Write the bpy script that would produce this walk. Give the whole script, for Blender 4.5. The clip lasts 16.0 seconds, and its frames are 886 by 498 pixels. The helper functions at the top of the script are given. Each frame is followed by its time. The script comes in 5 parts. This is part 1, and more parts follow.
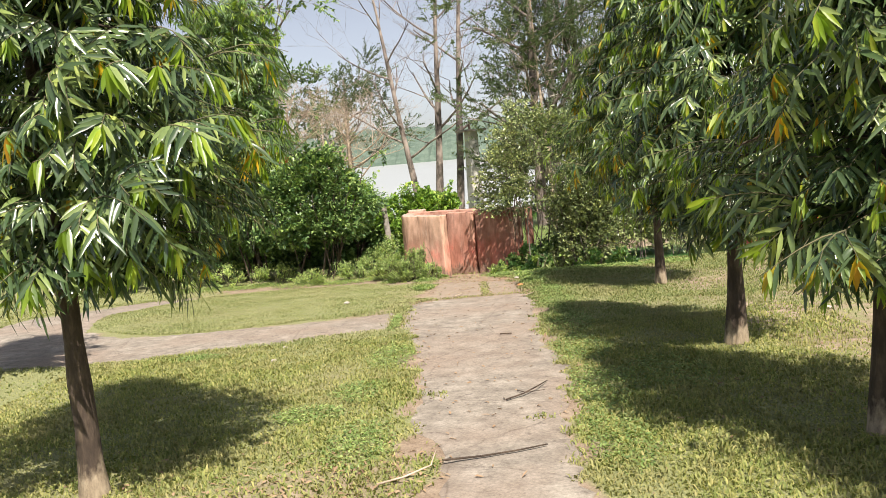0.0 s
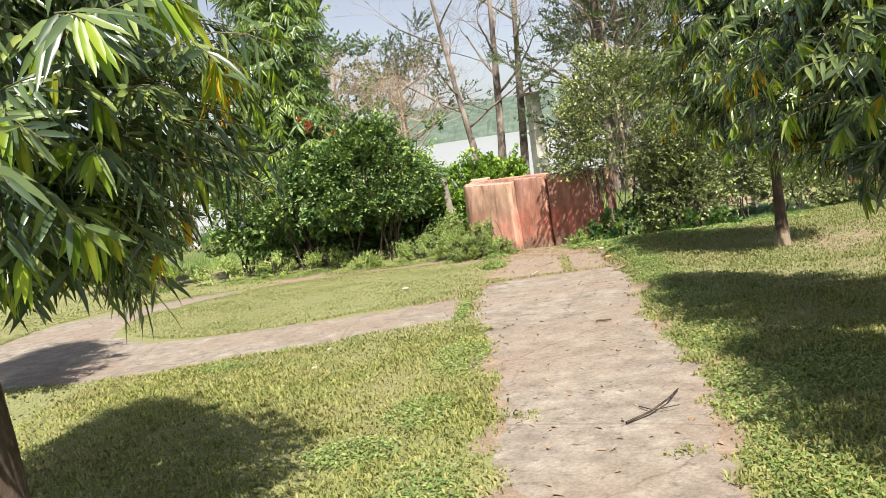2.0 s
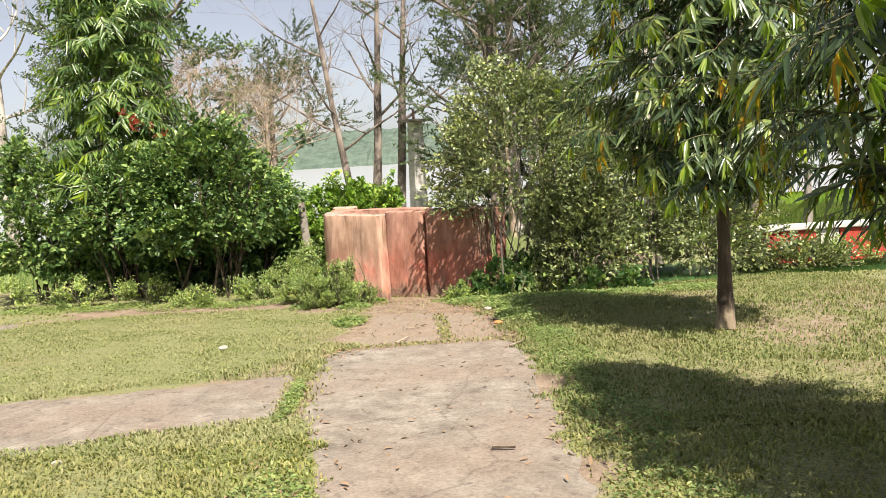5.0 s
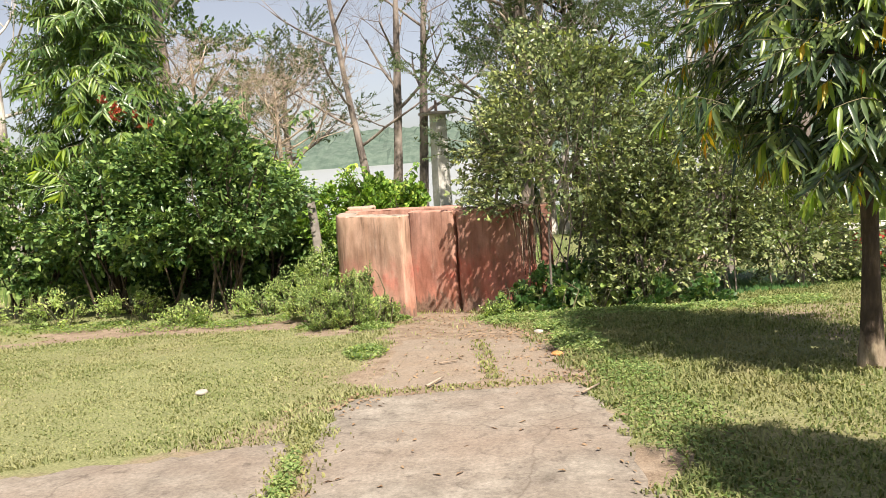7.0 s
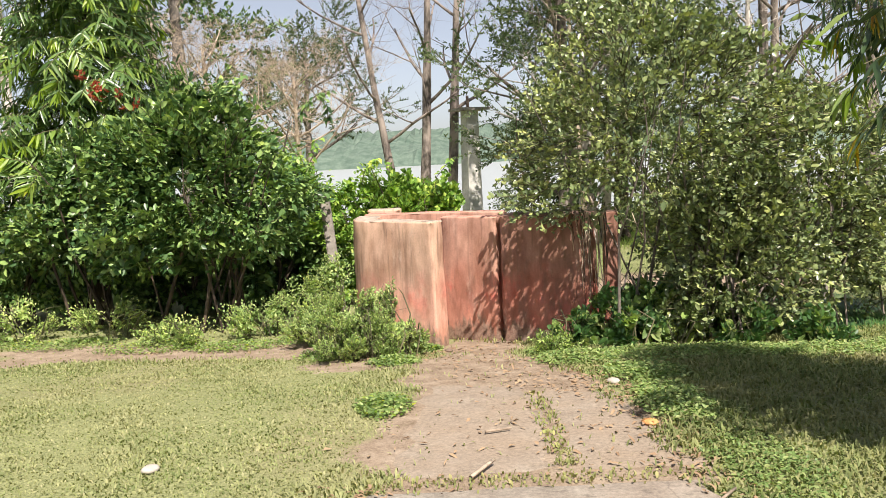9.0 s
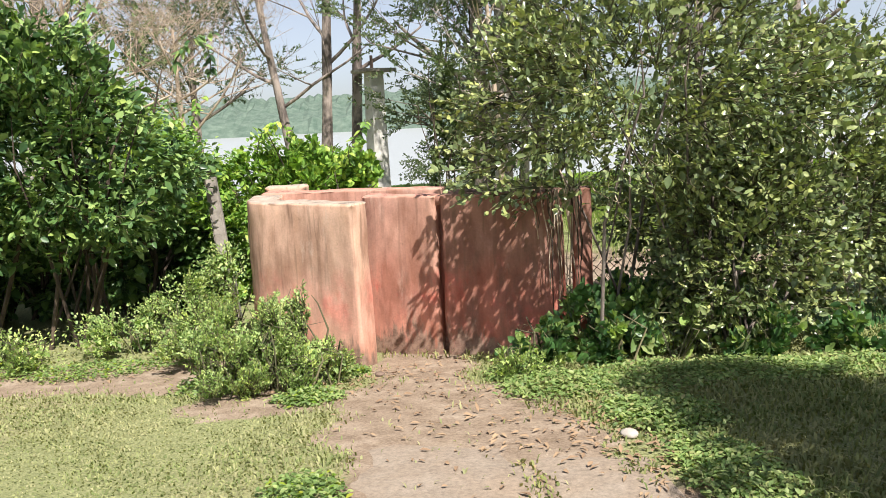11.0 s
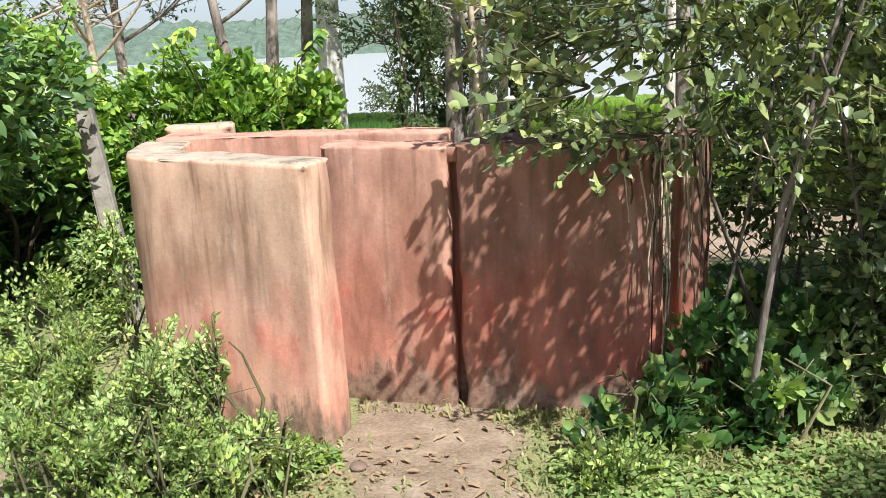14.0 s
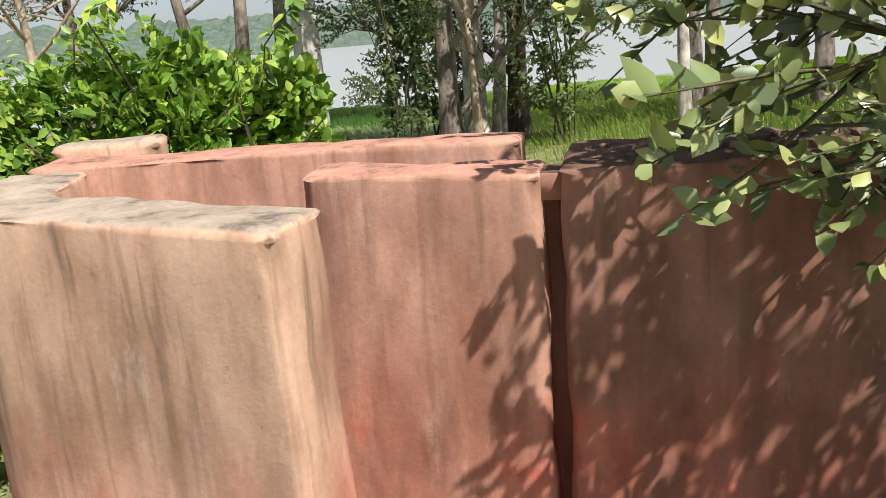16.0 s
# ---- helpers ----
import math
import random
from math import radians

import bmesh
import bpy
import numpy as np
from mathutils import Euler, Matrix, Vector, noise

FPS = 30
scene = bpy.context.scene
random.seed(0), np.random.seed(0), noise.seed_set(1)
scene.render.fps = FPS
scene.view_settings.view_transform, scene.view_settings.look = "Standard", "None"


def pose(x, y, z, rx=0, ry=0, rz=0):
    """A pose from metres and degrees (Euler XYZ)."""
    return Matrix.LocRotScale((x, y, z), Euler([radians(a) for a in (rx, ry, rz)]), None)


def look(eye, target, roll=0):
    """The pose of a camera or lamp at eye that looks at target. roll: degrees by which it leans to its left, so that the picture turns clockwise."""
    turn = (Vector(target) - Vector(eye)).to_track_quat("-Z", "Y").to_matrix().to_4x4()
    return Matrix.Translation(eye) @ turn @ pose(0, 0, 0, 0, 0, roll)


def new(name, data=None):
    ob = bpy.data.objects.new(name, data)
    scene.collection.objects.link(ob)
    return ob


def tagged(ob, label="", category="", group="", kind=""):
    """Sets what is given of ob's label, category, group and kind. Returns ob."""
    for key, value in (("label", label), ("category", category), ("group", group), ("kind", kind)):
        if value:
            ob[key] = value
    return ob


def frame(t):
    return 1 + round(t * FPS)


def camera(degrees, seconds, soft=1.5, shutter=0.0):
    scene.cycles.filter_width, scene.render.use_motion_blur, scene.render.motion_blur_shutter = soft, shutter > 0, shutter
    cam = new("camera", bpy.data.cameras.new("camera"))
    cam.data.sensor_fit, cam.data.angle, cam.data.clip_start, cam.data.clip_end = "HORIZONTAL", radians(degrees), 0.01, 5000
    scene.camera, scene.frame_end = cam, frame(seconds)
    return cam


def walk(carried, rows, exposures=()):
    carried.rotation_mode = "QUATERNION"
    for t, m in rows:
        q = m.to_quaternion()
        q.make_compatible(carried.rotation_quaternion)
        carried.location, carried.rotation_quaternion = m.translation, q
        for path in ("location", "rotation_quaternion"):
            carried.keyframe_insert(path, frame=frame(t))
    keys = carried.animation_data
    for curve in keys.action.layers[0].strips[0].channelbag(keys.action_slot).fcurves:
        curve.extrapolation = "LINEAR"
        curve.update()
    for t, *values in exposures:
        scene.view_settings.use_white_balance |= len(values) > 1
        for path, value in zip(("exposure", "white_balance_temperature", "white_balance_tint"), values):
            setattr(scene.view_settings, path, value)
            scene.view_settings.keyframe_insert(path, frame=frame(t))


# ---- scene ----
cam = camera(55.8, 16.0, 0.85)
METRES, EYE, TILT, LEAN, TURN = 14.0, 1.65, -1.2, 1.2, 1.4
ROWS = [
    (0.0, 0.0, 0.0, 0.0, -0.37, -5.41, 3.92),
    (0.5, -0.0016, 0.0326, -0.0046, 2.09, -6.72, 4.69),
    (1.0, -0.0052, 0.0635, -0.0088, 5.38, -6.9, 5.58),
    (1.5, -0.0079, 0.0946, -0.0112, 5.48, -6.47, 6.34),
    (2.0, -0.0069, 0.1266, -0.0146, 3.7, -6.63, 7.57),
    (2.5, -0.008, 0.1601, -0.017, -4.44, -6.43, 4.87),
    (3.0, -0.0043, 0.1927, -0.0182, -4.74, -5.75, 4.51),
    (3.5, -0.0083, 0.2229, -0.0195, -4.36, -5.71, 2.79),
    (4.0, -0.0055, 0.2516, -0.0209, -4.73, -5.17, 2.06),
    (6.5, 0.0037, 0.413, -0.0254, -3.66, -5.29, 2.75),
    (7.0, -0.0011, 0.4435, -0.0272, -3.21, -5.27, 2.92),
    (7.5, -0.0034, 0.4729, -0.0287, -2.54, -5.16, 2.55),
    (8.0, -0.0068, 0.5089, -0.0293, -0.8, -4.88, 2.44),
    (8.5, -0.0078, 0.5397, -0.0289, -1.46, -4.89, 1.74),
    (9.0, -0.0052, 0.5686, -0.0304, -1.49, -5.05, 1.7),
    (9.5, -0.0092, 0.6021, -0.0321, -5.58, -5.74, 0.79),
    (12.0, -0.0144, 0.7565, -0.0295, -8.9, -8.1, 2.1),
    (12.5, -0.012, 0.7861, -0.0307, -9.16, -8.39, 2.16),
    (13.0, -0.0135, 0.8151, -0.0325, -9.85, -8.73, 1.81),
    (13.5, -0.0083, 0.8454, -0.0334, -11.36, -9.96, 1.68),
    (14.0, -0.0082, 0.8753, -0.035, -11.76, -12.46, 1.69),
    (14.5, -0.0055, 0.9045, -0.0353, -12.9, -12.67, 1.71),
    (15.0, -0.0031, 0.9356, -0.036, -12.79, -13.11, 1.96),
    (15.5, -0.0022, 0.9666, -0.038, -14.16, -13.21, 2.43),
    (16.0, -0.0011, 0.995, -0.0396, -13.32, -13.16, 3.88),
]
walk(cam, [(t, pose(0, 0, EYE, TILT, LEAN, TURN) @ pose(METRES * x, METRES * y, METRES * z, 90 + pitch, roll, yaw)) for t, x, y, z, yaw, pitch, roll in ROWS], ((0.0, 0.5, 6550, 14), (1.0, 0.56, 6450, 13), (2.0, 0.54, 6500, 13), (4.0, 0.53, 6650, 14), (7.0, 0.5, 6650, 14), (9.0, 0.52, 6450, 14), (12.0, 0.55, 6100, 12), (14.5, 0.55, 5950, 9), (15.5, 0.48, 6000, 9), (16.0, 0.18, 6300, 11)))

# ---- world and sun ----
SUN_EL, SUN_AZ = radians(56), math.atan2(0.37, -1.0)
to_sun = Vector((math.cos(SUN_EL) * math.sin(SUN_AZ), math.cos(SUN_EL) * math.cos(SUN_AZ), math.sin(SUN_EL)))
world = bpy.data.worlds.new("sky")
scene.world = world
world.use_nodes = True
wn = world.node_tree
sky = wn.nodes.new("ShaderNodeTexSky")
sky.sky_type, sky.sun_disc = "NISHITA", False
sky.sun_elevation, sky.sun_rotation = SUN_EL, SUN_AZ
sky.air_density, sky.dust_density, sky.ozone_density = 0.8, 1.0, 1.0
haze = wn.nodes.new("ShaderNodeHueSaturation")
haze.inputs["Saturation"].default_value, haze.inputs["Value"].default_value = 0.5, 1.04
wn.links.new(sky.outputs[0], haze.inputs["Color"])
wn.links.new(haze.outputs[0], wn.nodes["Background"].inputs[0])
wn.nodes["Background"].inputs[1].default_value = 0.09
sun = new("sun", bpy.data.lights.new("sun", "SUN"))
sun.data.energy, sun.data.angle, sun.data.color = 5.7, radians(0.6), (1.0, 0.93, 0.81)
sun.matrix_world = look(to_sun * 40, (0, 0, 0))


# ---- materials ----
def material(name):
    m = bpy.data.materials.new(name)
    m.use_nodes = True
    return m, m.node_tree.nodes, m.node_tree.links, m.node_tree.nodes["Principled BSDF"]


def noise_node(m, scale, detail=4.0, rough=0.55, coords="Object", stretch=(1, 1, 1)):
    n, l = m.node_tree.nodes, m.node_tree.links
    tc, mp, nz = n.new("ShaderNodeTexCoord"), n.new("ShaderNodeMapping"), n.new("ShaderNodeTexNoise")
    mp.inputs["Scale"].default_value = stretch
    nz.inputs["Scale"].default_value, nz.inputs["Detail"].default_value, nz.inputs["Roughness"].default_value = scale, detail, rough
    l.new(tc.outputs[coords], mp.inputs[0])
    l.new(mp.outputs[0], nz.inputs["Vector"])
    return nz.outputs[0]


def ramp(m, fac, stops):
    r = m.node_tree.nodes.new("ShaderNodeValToRGB")
    e = r.color_ramp.elements
    while len(e) < len(stops):
        e.new(0.5)
    for k, (p, c) in enumerate(stops):
        e[k].position, e[k].color = p, (c, c, c, 1) if isinstance(c, (int, float)) else (*c, 1)
    m.node_tree.links.new(fac, r.inputs[0])
    return r.outputs[0]


def mix(m, fac, a, b, mode="MIX"):
    x = m.node_tree.nodes.new("ShaderNodeMix")
    x.data_type, x.blend_type = "RGBA", mode
    for k, v in ((0, fac), (6, a), (7, b)):
        if isinstance(v, (int, float)):
            x.inputs[k].default_value = v if k == 0 else (v, v, v, 1)
        elif isinstance(v, tuple):
            x.inputs[k].default_value = (*v, 1)
        else:
            m.node_tree.links.new(v, x.inputs[k])
    return x.outputs[2]


def bump(m, height, strength, distance=0.02):
    b = m.node_tree.nodes.new("ShaderNodeBump")
    b.inputs["Strength"].default_value, b.inputs["Distance"].default_value = strength, distance
    m.node_tree.links.new(height, b.inputs["Height"])
    m.node_tree.links.new(b.outputs[0], m.node_tree.nodes["Principled BSDF"].inputs["Normal"])


def leaf_material(name, stops, rough=0.4, through_light=0.35, glow=1.5, spec=0.5, patchy=None):
    """Leaves: a colour for each leaf, gloss, and light that shines through the blade."""
    m, n, l, p = material(name)
    geo, info = n.new("ShaderNodeNewGeometry"), n.new("ShaderNodeObjectInfo")
    col = ramp(m, geo.outputs["Random Per Island"], stops)
    vary = ramp(m, info.outputs["Random"], [(0, (0.72, 0.78, 0.7)), (0.6, (1, 1, 1)), (1, (1.22, 1.16, 0.9))])
    col = mix(m, 1.0, col, vary, "MULTIPLY")
    big = ramp(m, noise_node(m, 9.0, 2), [(0.3, 0.8), (0.7, 1.15)])
    col = mix(m, 1.0, col, big, "MULTIPLY")
    if patchy:
        col = mix(m, ramp(m, noise_node(m, 1.3, 5, 0.65), [(0.46, 0), (0.66, 0.55)]), col, patchy)
    l.new(col, p.inputs["Base Color"])
    p.inputs["Roughness"].default_value = rough
    p.inputs["Specular IOR Level"].default_value = spec
    tr, add = n.new("ShaderNodeBsdfTranslucent"), n.new("ShaderNodeMixShader")
    tint = mix(m, 1.0, col, (glow * 1.1, glow * 1.15, glow * 0.55), "MULTIPLY")
    l.new(tint, tr.inputs[0])
    add.inputs[0].default_value = through_light
    l.new(p.outputs[0], add.inputs[1])
    l.new(tr.outputs[0], add.inputs[2])
    l.new(add.outputs[0], n["Material Output"].inputs[0])
    return m


ASHOKA = leaf_material("ashoka_leaf", [(0, (0.04, 0.075, 0.035)), (0.5, (0.1, 0.155, 0.065)), (0.8, (0.195, 0.265, 0.095)), (1, (0.31, 0.38, 0.12))], 0.25, 0.12, 1.5, 0.7)
COLUMN = leaf_material("bright_hanging_leaf", [(0, (0.06, 0.12, 0.035)), (0.5, (0.135, 0.23, 0.06)), (1, (0.26, 0.36, 0.085))], 0.33, 0.2, 1.4)
YOUNG = leaf_material("young_leaf", [(0, (0.16, 0.28, 0.03)), (0.6, (0.29, 0.41, 0.045)), (1, (0.42, 0.44, 0.05))], 0.35, 0.4, 1.2)
YELLOW = leaf_material("yellowing_leaf", [(0, (0.5, 0.42, 0.03)), (0.6, (0.66, 0.46, 0.03)), (1, (0.55, 0.27, 0.03))], 0.4, 0.4, 1.1)
BUSH = leaf_material("dense_bush_leaf", [(0, (0.045, 0.105, 0.036)), (0.55, (0.15, 0.255, 0.078)), (0.9, (0.3, 0.42, 0.135)), (1, (0.45, 0.55, 0.2))], 0.36, 0.12, 1.5)
GREY = leaf_material("grey_green_leaf", [(0, (0.1, 0.14, 0.065)), (0.45, (0.22, 0.285, 0.12)), (0.88, (0.39, 0.44, 0.185)), (1, (0.5, 0.53, 0.22))], 0.32, 0.16, 1.4, 0.7)
CREEPER = leaf_material("creeper_leaf", [(0, (0.1, 0.2, 0.035)), (0.6, (0.24, 0.41, 0.07)), (1, (0.47, 0.58, 0.12))], 0.45, 0.22, 1.3)
WEED = leaf_material("weed_leaf", [(0, (0.13, 0.21, 0.065)), (0.6, (0.26, 0.37, 0.12)), (1, (0.43, 0.48, 0.19))], 0.5, 0.3, 1.3)
PALEWEED = leaf_material("pale_weed_leaf", [(0, (0.2, 0.31, 0.1)), (0.6, (0.4, 0.53, 0.18)), (1, (0.6, 0.64, 0.28))], 0.5, 0.25, 1.3)
# deep green is leaf colour and painted shade under shrubs and trees together
SHADE_TINTED_WEED = leaf_material("shade_tinted_weed_leaf", [(0, (0.05, 0.12, 0.04)), (1, (0.11, 0.22, 0.06))], 0.4, 0.2, 1.4)
FEATHER = leaf_material("feathery_leaf", [(0, (0.07, 0.105, 0.055)), (0.6, (0.12, 0.17, 0.08)), (1, (0.2, 0.25, 0.13))], 0.55, 0.3, 1.4)
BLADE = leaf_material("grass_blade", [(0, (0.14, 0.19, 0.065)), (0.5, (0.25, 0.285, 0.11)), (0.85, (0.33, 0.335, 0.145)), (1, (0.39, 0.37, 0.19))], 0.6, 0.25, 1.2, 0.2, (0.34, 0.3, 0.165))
# lighter copy of the blade above; its extra brightness is painted sunlight
SUN_TINTED_BLADE = leaf_material("sun_tinted_grass_blade", [(0, (0.2, 0.245, 0.095)), (0.5, (0.325, 0.35, 0.155)), (0.85, (0.43, 0.425, 0.21)), (1, (0.52, 0.47, 0.29))], 0.6, 0.3, 1.2, 0.2, (0.44, 0.41, 0.24))
FIELD = leaf_material("field_grass", [(0, (0.1, 0.2, 0.025)), (1, (0.26, 0.38, 0.05))], 0.6, 0.35, 1.2, 0.2)
FLOWER = leaf_material("red_flower", [(0, (0.4, 0.05, 0.04)), (1, (0.6, 0.16, 0.09))], 0.5, 0.3, 1.1)


def bark_material(name, dark, light, scale=14.0, patch=(0.45, 0.62)):
    m, n, l, p = material(name)
    a = noise_node(m, scale, 6, 0.65, stretch=(1, 1, 0.3))
    b = noise_node(m, 3.0, 3, 0.6, stretch=(1, 1, 0.6))
    col = ramp(m, a, [(0.3, tuple(c * 0.55 for c in dark)), (0.5, dark), (0.7, light)])
    col = mix(m, ramp(m, b, [(patch[0], 0), (patch[1], 1)]), col, tuple(min(1, c * 1.25) for c in light))
    l.new(col, p.inputs["Base Color"])
    p.inputs["Roughness"].default_value = 0.9
    bump(m, a, 0.8, 0.03)
    return m


BARK = bark_material("brown_bark", (0.065, 0.046, 0.033), (0.15, 0.11, 0.075), 16, (0.55, 0.78))
GREYBARK = bark_material("grey_bark", (0.14, 0.115, 0.1), (0.3, 0.25, 0.215))
PALEBARK = bark_material("pale_bark", (0.32, 0.28, 0.24), (0.6, 0.55, 0.5))
DRYTWIG = bark_material("dry_twig", (0.34, 0.26, 0.19), (0.52, 0.42, 0.32))
def sunlit_foot_bark():
    """Dark bark with the sunlight on the trunk's foot painted in as pale bark."""
    m = bark_material("ashoka_bark", (0.065, 0.046, 0.033), (0.15, 0.11, 0.075), 16, (0.55, 0.78))
    n, l, p = m.node_tree.nodes, m.node_tree.links, m.node_tree.nodes["Principled BSDF"]
    col = p.inputs["Base Color"].links[0].from_socket
    tc, sep, foot = n.new("ShaderNodeTexCoord"), n.new("ShaderNodeSeparateXYZ"), n.new("ShaderNodeMapRange")
    l.new(tc.outputs["Object"], sep.inputs[0])
    l.new(sep.outputs[2], foot.inputs[0])
    # pale below about 0.45 m, where sun reaches under the crown
    foot.inputs[1].default_value, foot.inputs[2].default_value, foot.inputs[3].default_value, foot.inputs[4].default_value = 0.08, 0.45, 0.66, 0.08
    edge = mix(m, 0.5, foot.outputs[0], noise_node(m, 9, 5, 0.6, stretch=(1, 1, 0.5)))
    pale = ramp(m, noise_node(m, 30, 6, 0.7, stretch=(1, 1, 0.4)), [(0.3, (0.2, 0.15, 0.1)), (0.65, (0.42, 0.34, 0.24))])
    l.new(mix(m, ramp(m, edge, [(0.46, 0), (0.54, 1)]), col, pale), p.inputs["Base Color"])
    return m


TRUNKBARK = sunlit_foot_bark()
TWIG = bark_material("green_twig", (0.1, 0.1, 0.05), (0.17, 0.15, 0.08))


def ground_material():
    m, n, l, p = material("lawn_soil")
    fine, mid, big = noise_node(m, 60, 6, 0.7), noise_node(m, 6.0, 5, 0.6), noise_node(m, 0.55, 4, 0.6)
    grass = ramp(m, fine, [(0.32, (0.12, 0.135, 0.06)), (0.5, (0.25, 0.265, 0.12)), (0.68, (0.38, 0.38, 0.19))])
    soil = ramp(m, mid, [(0.3, (0.17, 0.125, 0.085)), (0.5, (0.3, 0.235, 0.17)), (0.7, (0.47, 0.39, 0.3))])
    soil = mix(m, 0.45, soil, ramp(m, fine, [(0.35, (0.15, 0.1, 0.07)), (0.65, (0.44, 0.34, 0.25))]))
    at = n.new("ShaderNodeAttribute")
    at.attribute_name = "bare"
    w = mix(m, 0.5, at.outputs["Color"], mix(m, 1.0, at.outputs["Color"], ramp(m, mid, [(0.3, 0.2), (0.7, 1.8)]), "MULTIPLY"))
    col = mix(m, ramp(m, w, [(0.3, 0), (0.62, 1)]), mix(m, ramp(m, big, [(0.5, 0), (0.75, 0.6)]), grass, (0.3, 0.24, 0.15)), soil)
    l.new(col, p.inputs["Base Color"])
    p.inputs["Roughness"].default_value = 0.95
    p.inputs["Specular IOR Level"].default_value = 0.15
    bump(m, mix(m, 0.5, fine, mid), 0.7, 0.03)
    return m


def slab_material(name="worn_concrete", earth=0.0):
    m, n, l, p = material(name)
    fine, mid, big = noise_node(m, 45, 8, 0.75), noise_node(m, 5, 6, 0.65), noise_node(m, 0.9, 4, 0.6)
    col = ramp(m, mid, [(0.3, (0.2, 0.175, 0.145)), (0.5, (0.305, 0.27, 0.225)), (0.7, (0.43, 0.385, 0.325))])
    col = mix(m, ramp(m, big, [(0.42, 0), (0.66, 0.75)]), col, (0.3, 0.235, 0.185))
    crack = n.new("ShaderNodeTexVoronoi")
    crack.feature = "DISTANCE_TO_EDGE"
    crack.inputs["Scale"].default_value = 0.8
    wob, tcv = noise_node(m, 2.5, 4), n.new("ShaderNodeTexCoord")
    l.new(mix(m, 0.22, tcv.outputs["Object"], wob), crack.inputs["Vector"])
    col = mix(m, ramp(m, crack.outputs[0], [(0.0, 0.45), (0.006, 0)]), col, (0.12, 0.095, 0.075))
    col = mix(m, ramp(m, noise_node(m, 11, 5, 0.7), [(0.55, 0), (0.68, 0.6)]), col, (0.12, 0.1, 0.085))
    if earth:
        col = mix(m, ramp(m, noise_node(m, 3.5, 5, 0.6), [(0.3, earth), (0.7, earth * 0.45)]), col, (0.32, 0.25, 0.185))
    col = mix(m, 1.0, col, ramp(m, fine, [(0.3, 0.65), (0.7, 1.25)]), "MULTIPLY")
    l.new(col, p.inputs["Base Color"])
    p.inputs["Roughness"].default_value = 0.92
    p.inputs["Specular IOR Level"].default_value = 0.2
    bump(m, mix(m, 0.5, fine, mid), 0.5, 0.02)
    return m


def limewash_material(name, low, high, vivid, drips, damp, scrape, cap):
    """Red-ochre limewash over plaster: faded towards the top, with vivid patches, soft rain streaks, thin drips under the coping, damp stains and a dirty splashed foot."""
    m, n, l, p = material(name)
    tc, sep = n.new("ShaderNodeTexCoord"), n.new("ShaderNodeSeparateXYZ")
    l.new(tc.outputs["Object"], sep.inputs[0])

    def height(z0, z1, a, b):
        q = n.new("ShaderNodeMapRange")
        q.inputs[1].default_value, q.inputs[2].default_value, q.inputs[3].default_value, q.inputs[4].default_value = z0, z1, a, b
        l.new(sep.outputs[2], q.inputs[0])
        return q.outputs[0]

    fine = noise_node(m, 60, 8, 0.72)
    patch = noise_node(m, 2.2, 4, 0.55, stretch=(1.2, 1.2, 0.8))
    fade = mix(m, 0.5, patch, height(0.25, 1.0, 0.0, 1.0))
    col = mix(m, ramp(m, fade, [(0.42, 0), (0.57, 1)]), low, high)
    glow_red = mix(m, 1.0, ramp(m, noise_node(m, 3.1, 5, 0.6, stretch=(1, 1, 0.7)), [(0.5, 0), (0.6, 0.9)]), ramp(m, height(0.2, 0.8, 0.0, 1.0), [(0.0, 0.2), (0.45, 1), (0.95, 0.0)]), "MULTIPLY")
    col = mix(m, glow_red, col, vivid)
    col = mix(m, 1.0, col, ramp(m, noise_node(m, 3.2, 4, 0.55, stretch=(1.2, 1.2, 0.7)), [(0.36, (0.76, 0.71, 0.67)), (0.5, (1, 1, 1)), (0.64, (1.16, 1.2, 1.2))]), "MULTIPLY")
    col = mix(m, 1.0, col, ramp(m, noise_node(m, 9.0, 3, 0.5, stretch=(1.3, 1.3, 0.35)), [(0.36, (0.8, 0.77, 0.74)), (0.5, (1, 1, 1)), (0.66, (1.1, 1.1, 1.08))]), "MULTIPLY")
    thin = mix(m, 1.0, ramp(m, noise_node(m, 13.0, 3, 0.5, stretch=(2.0, 2.0, 0.12)), [(0.56, 0), (0.68, drips)]), height(0.3, 1.1, 0.12, 1.0), "MULTIPLY")
    col = mix(m, thin, col, (0.2, 0.12, 0.08))
    stain = ramp(m, noise_node(m, 2.4, 7, 0.68, stretch=(1.6, 1.6, 0.5)), [(0.5, 0), (0.68, damp)])
    col = mix(m, stain, col, (0.15, 0.105, 0.08))
    col = mix(m, ramp(m, noise_node(m, 4.5, 8, 0.72, stretch=(1.6, 1.6, 0.45)), [(0.58, 0), (0.68, scrape)]), col, (0.68, 0.52, 0.42))
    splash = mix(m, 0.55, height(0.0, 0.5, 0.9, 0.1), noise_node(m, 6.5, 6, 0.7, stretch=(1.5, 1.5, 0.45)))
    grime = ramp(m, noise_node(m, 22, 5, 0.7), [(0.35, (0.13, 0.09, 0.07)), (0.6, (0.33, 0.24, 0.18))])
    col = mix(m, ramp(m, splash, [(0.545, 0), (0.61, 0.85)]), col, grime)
    geo, nz = n.new("ShaderNodeNewGeometry"), n.new("ShaderNodeSeparateXYZ")
    l.new(geo.outputs["Normal"], nz.inputs[0])
    dark, pale = tuple(c * 0.35 for c in cap), tuple(min(0.8, c * 1.35) for c in cap)
    crust = ramp(m, noise_node(m, 8, 8, 0.75), [(0.33, dark), (0.47, cap), (0.64, pale)])
    col = mix(m, ramp(m, nz.outputs[2], [(0.6, 0), (0.85, 1)]), col, crust)
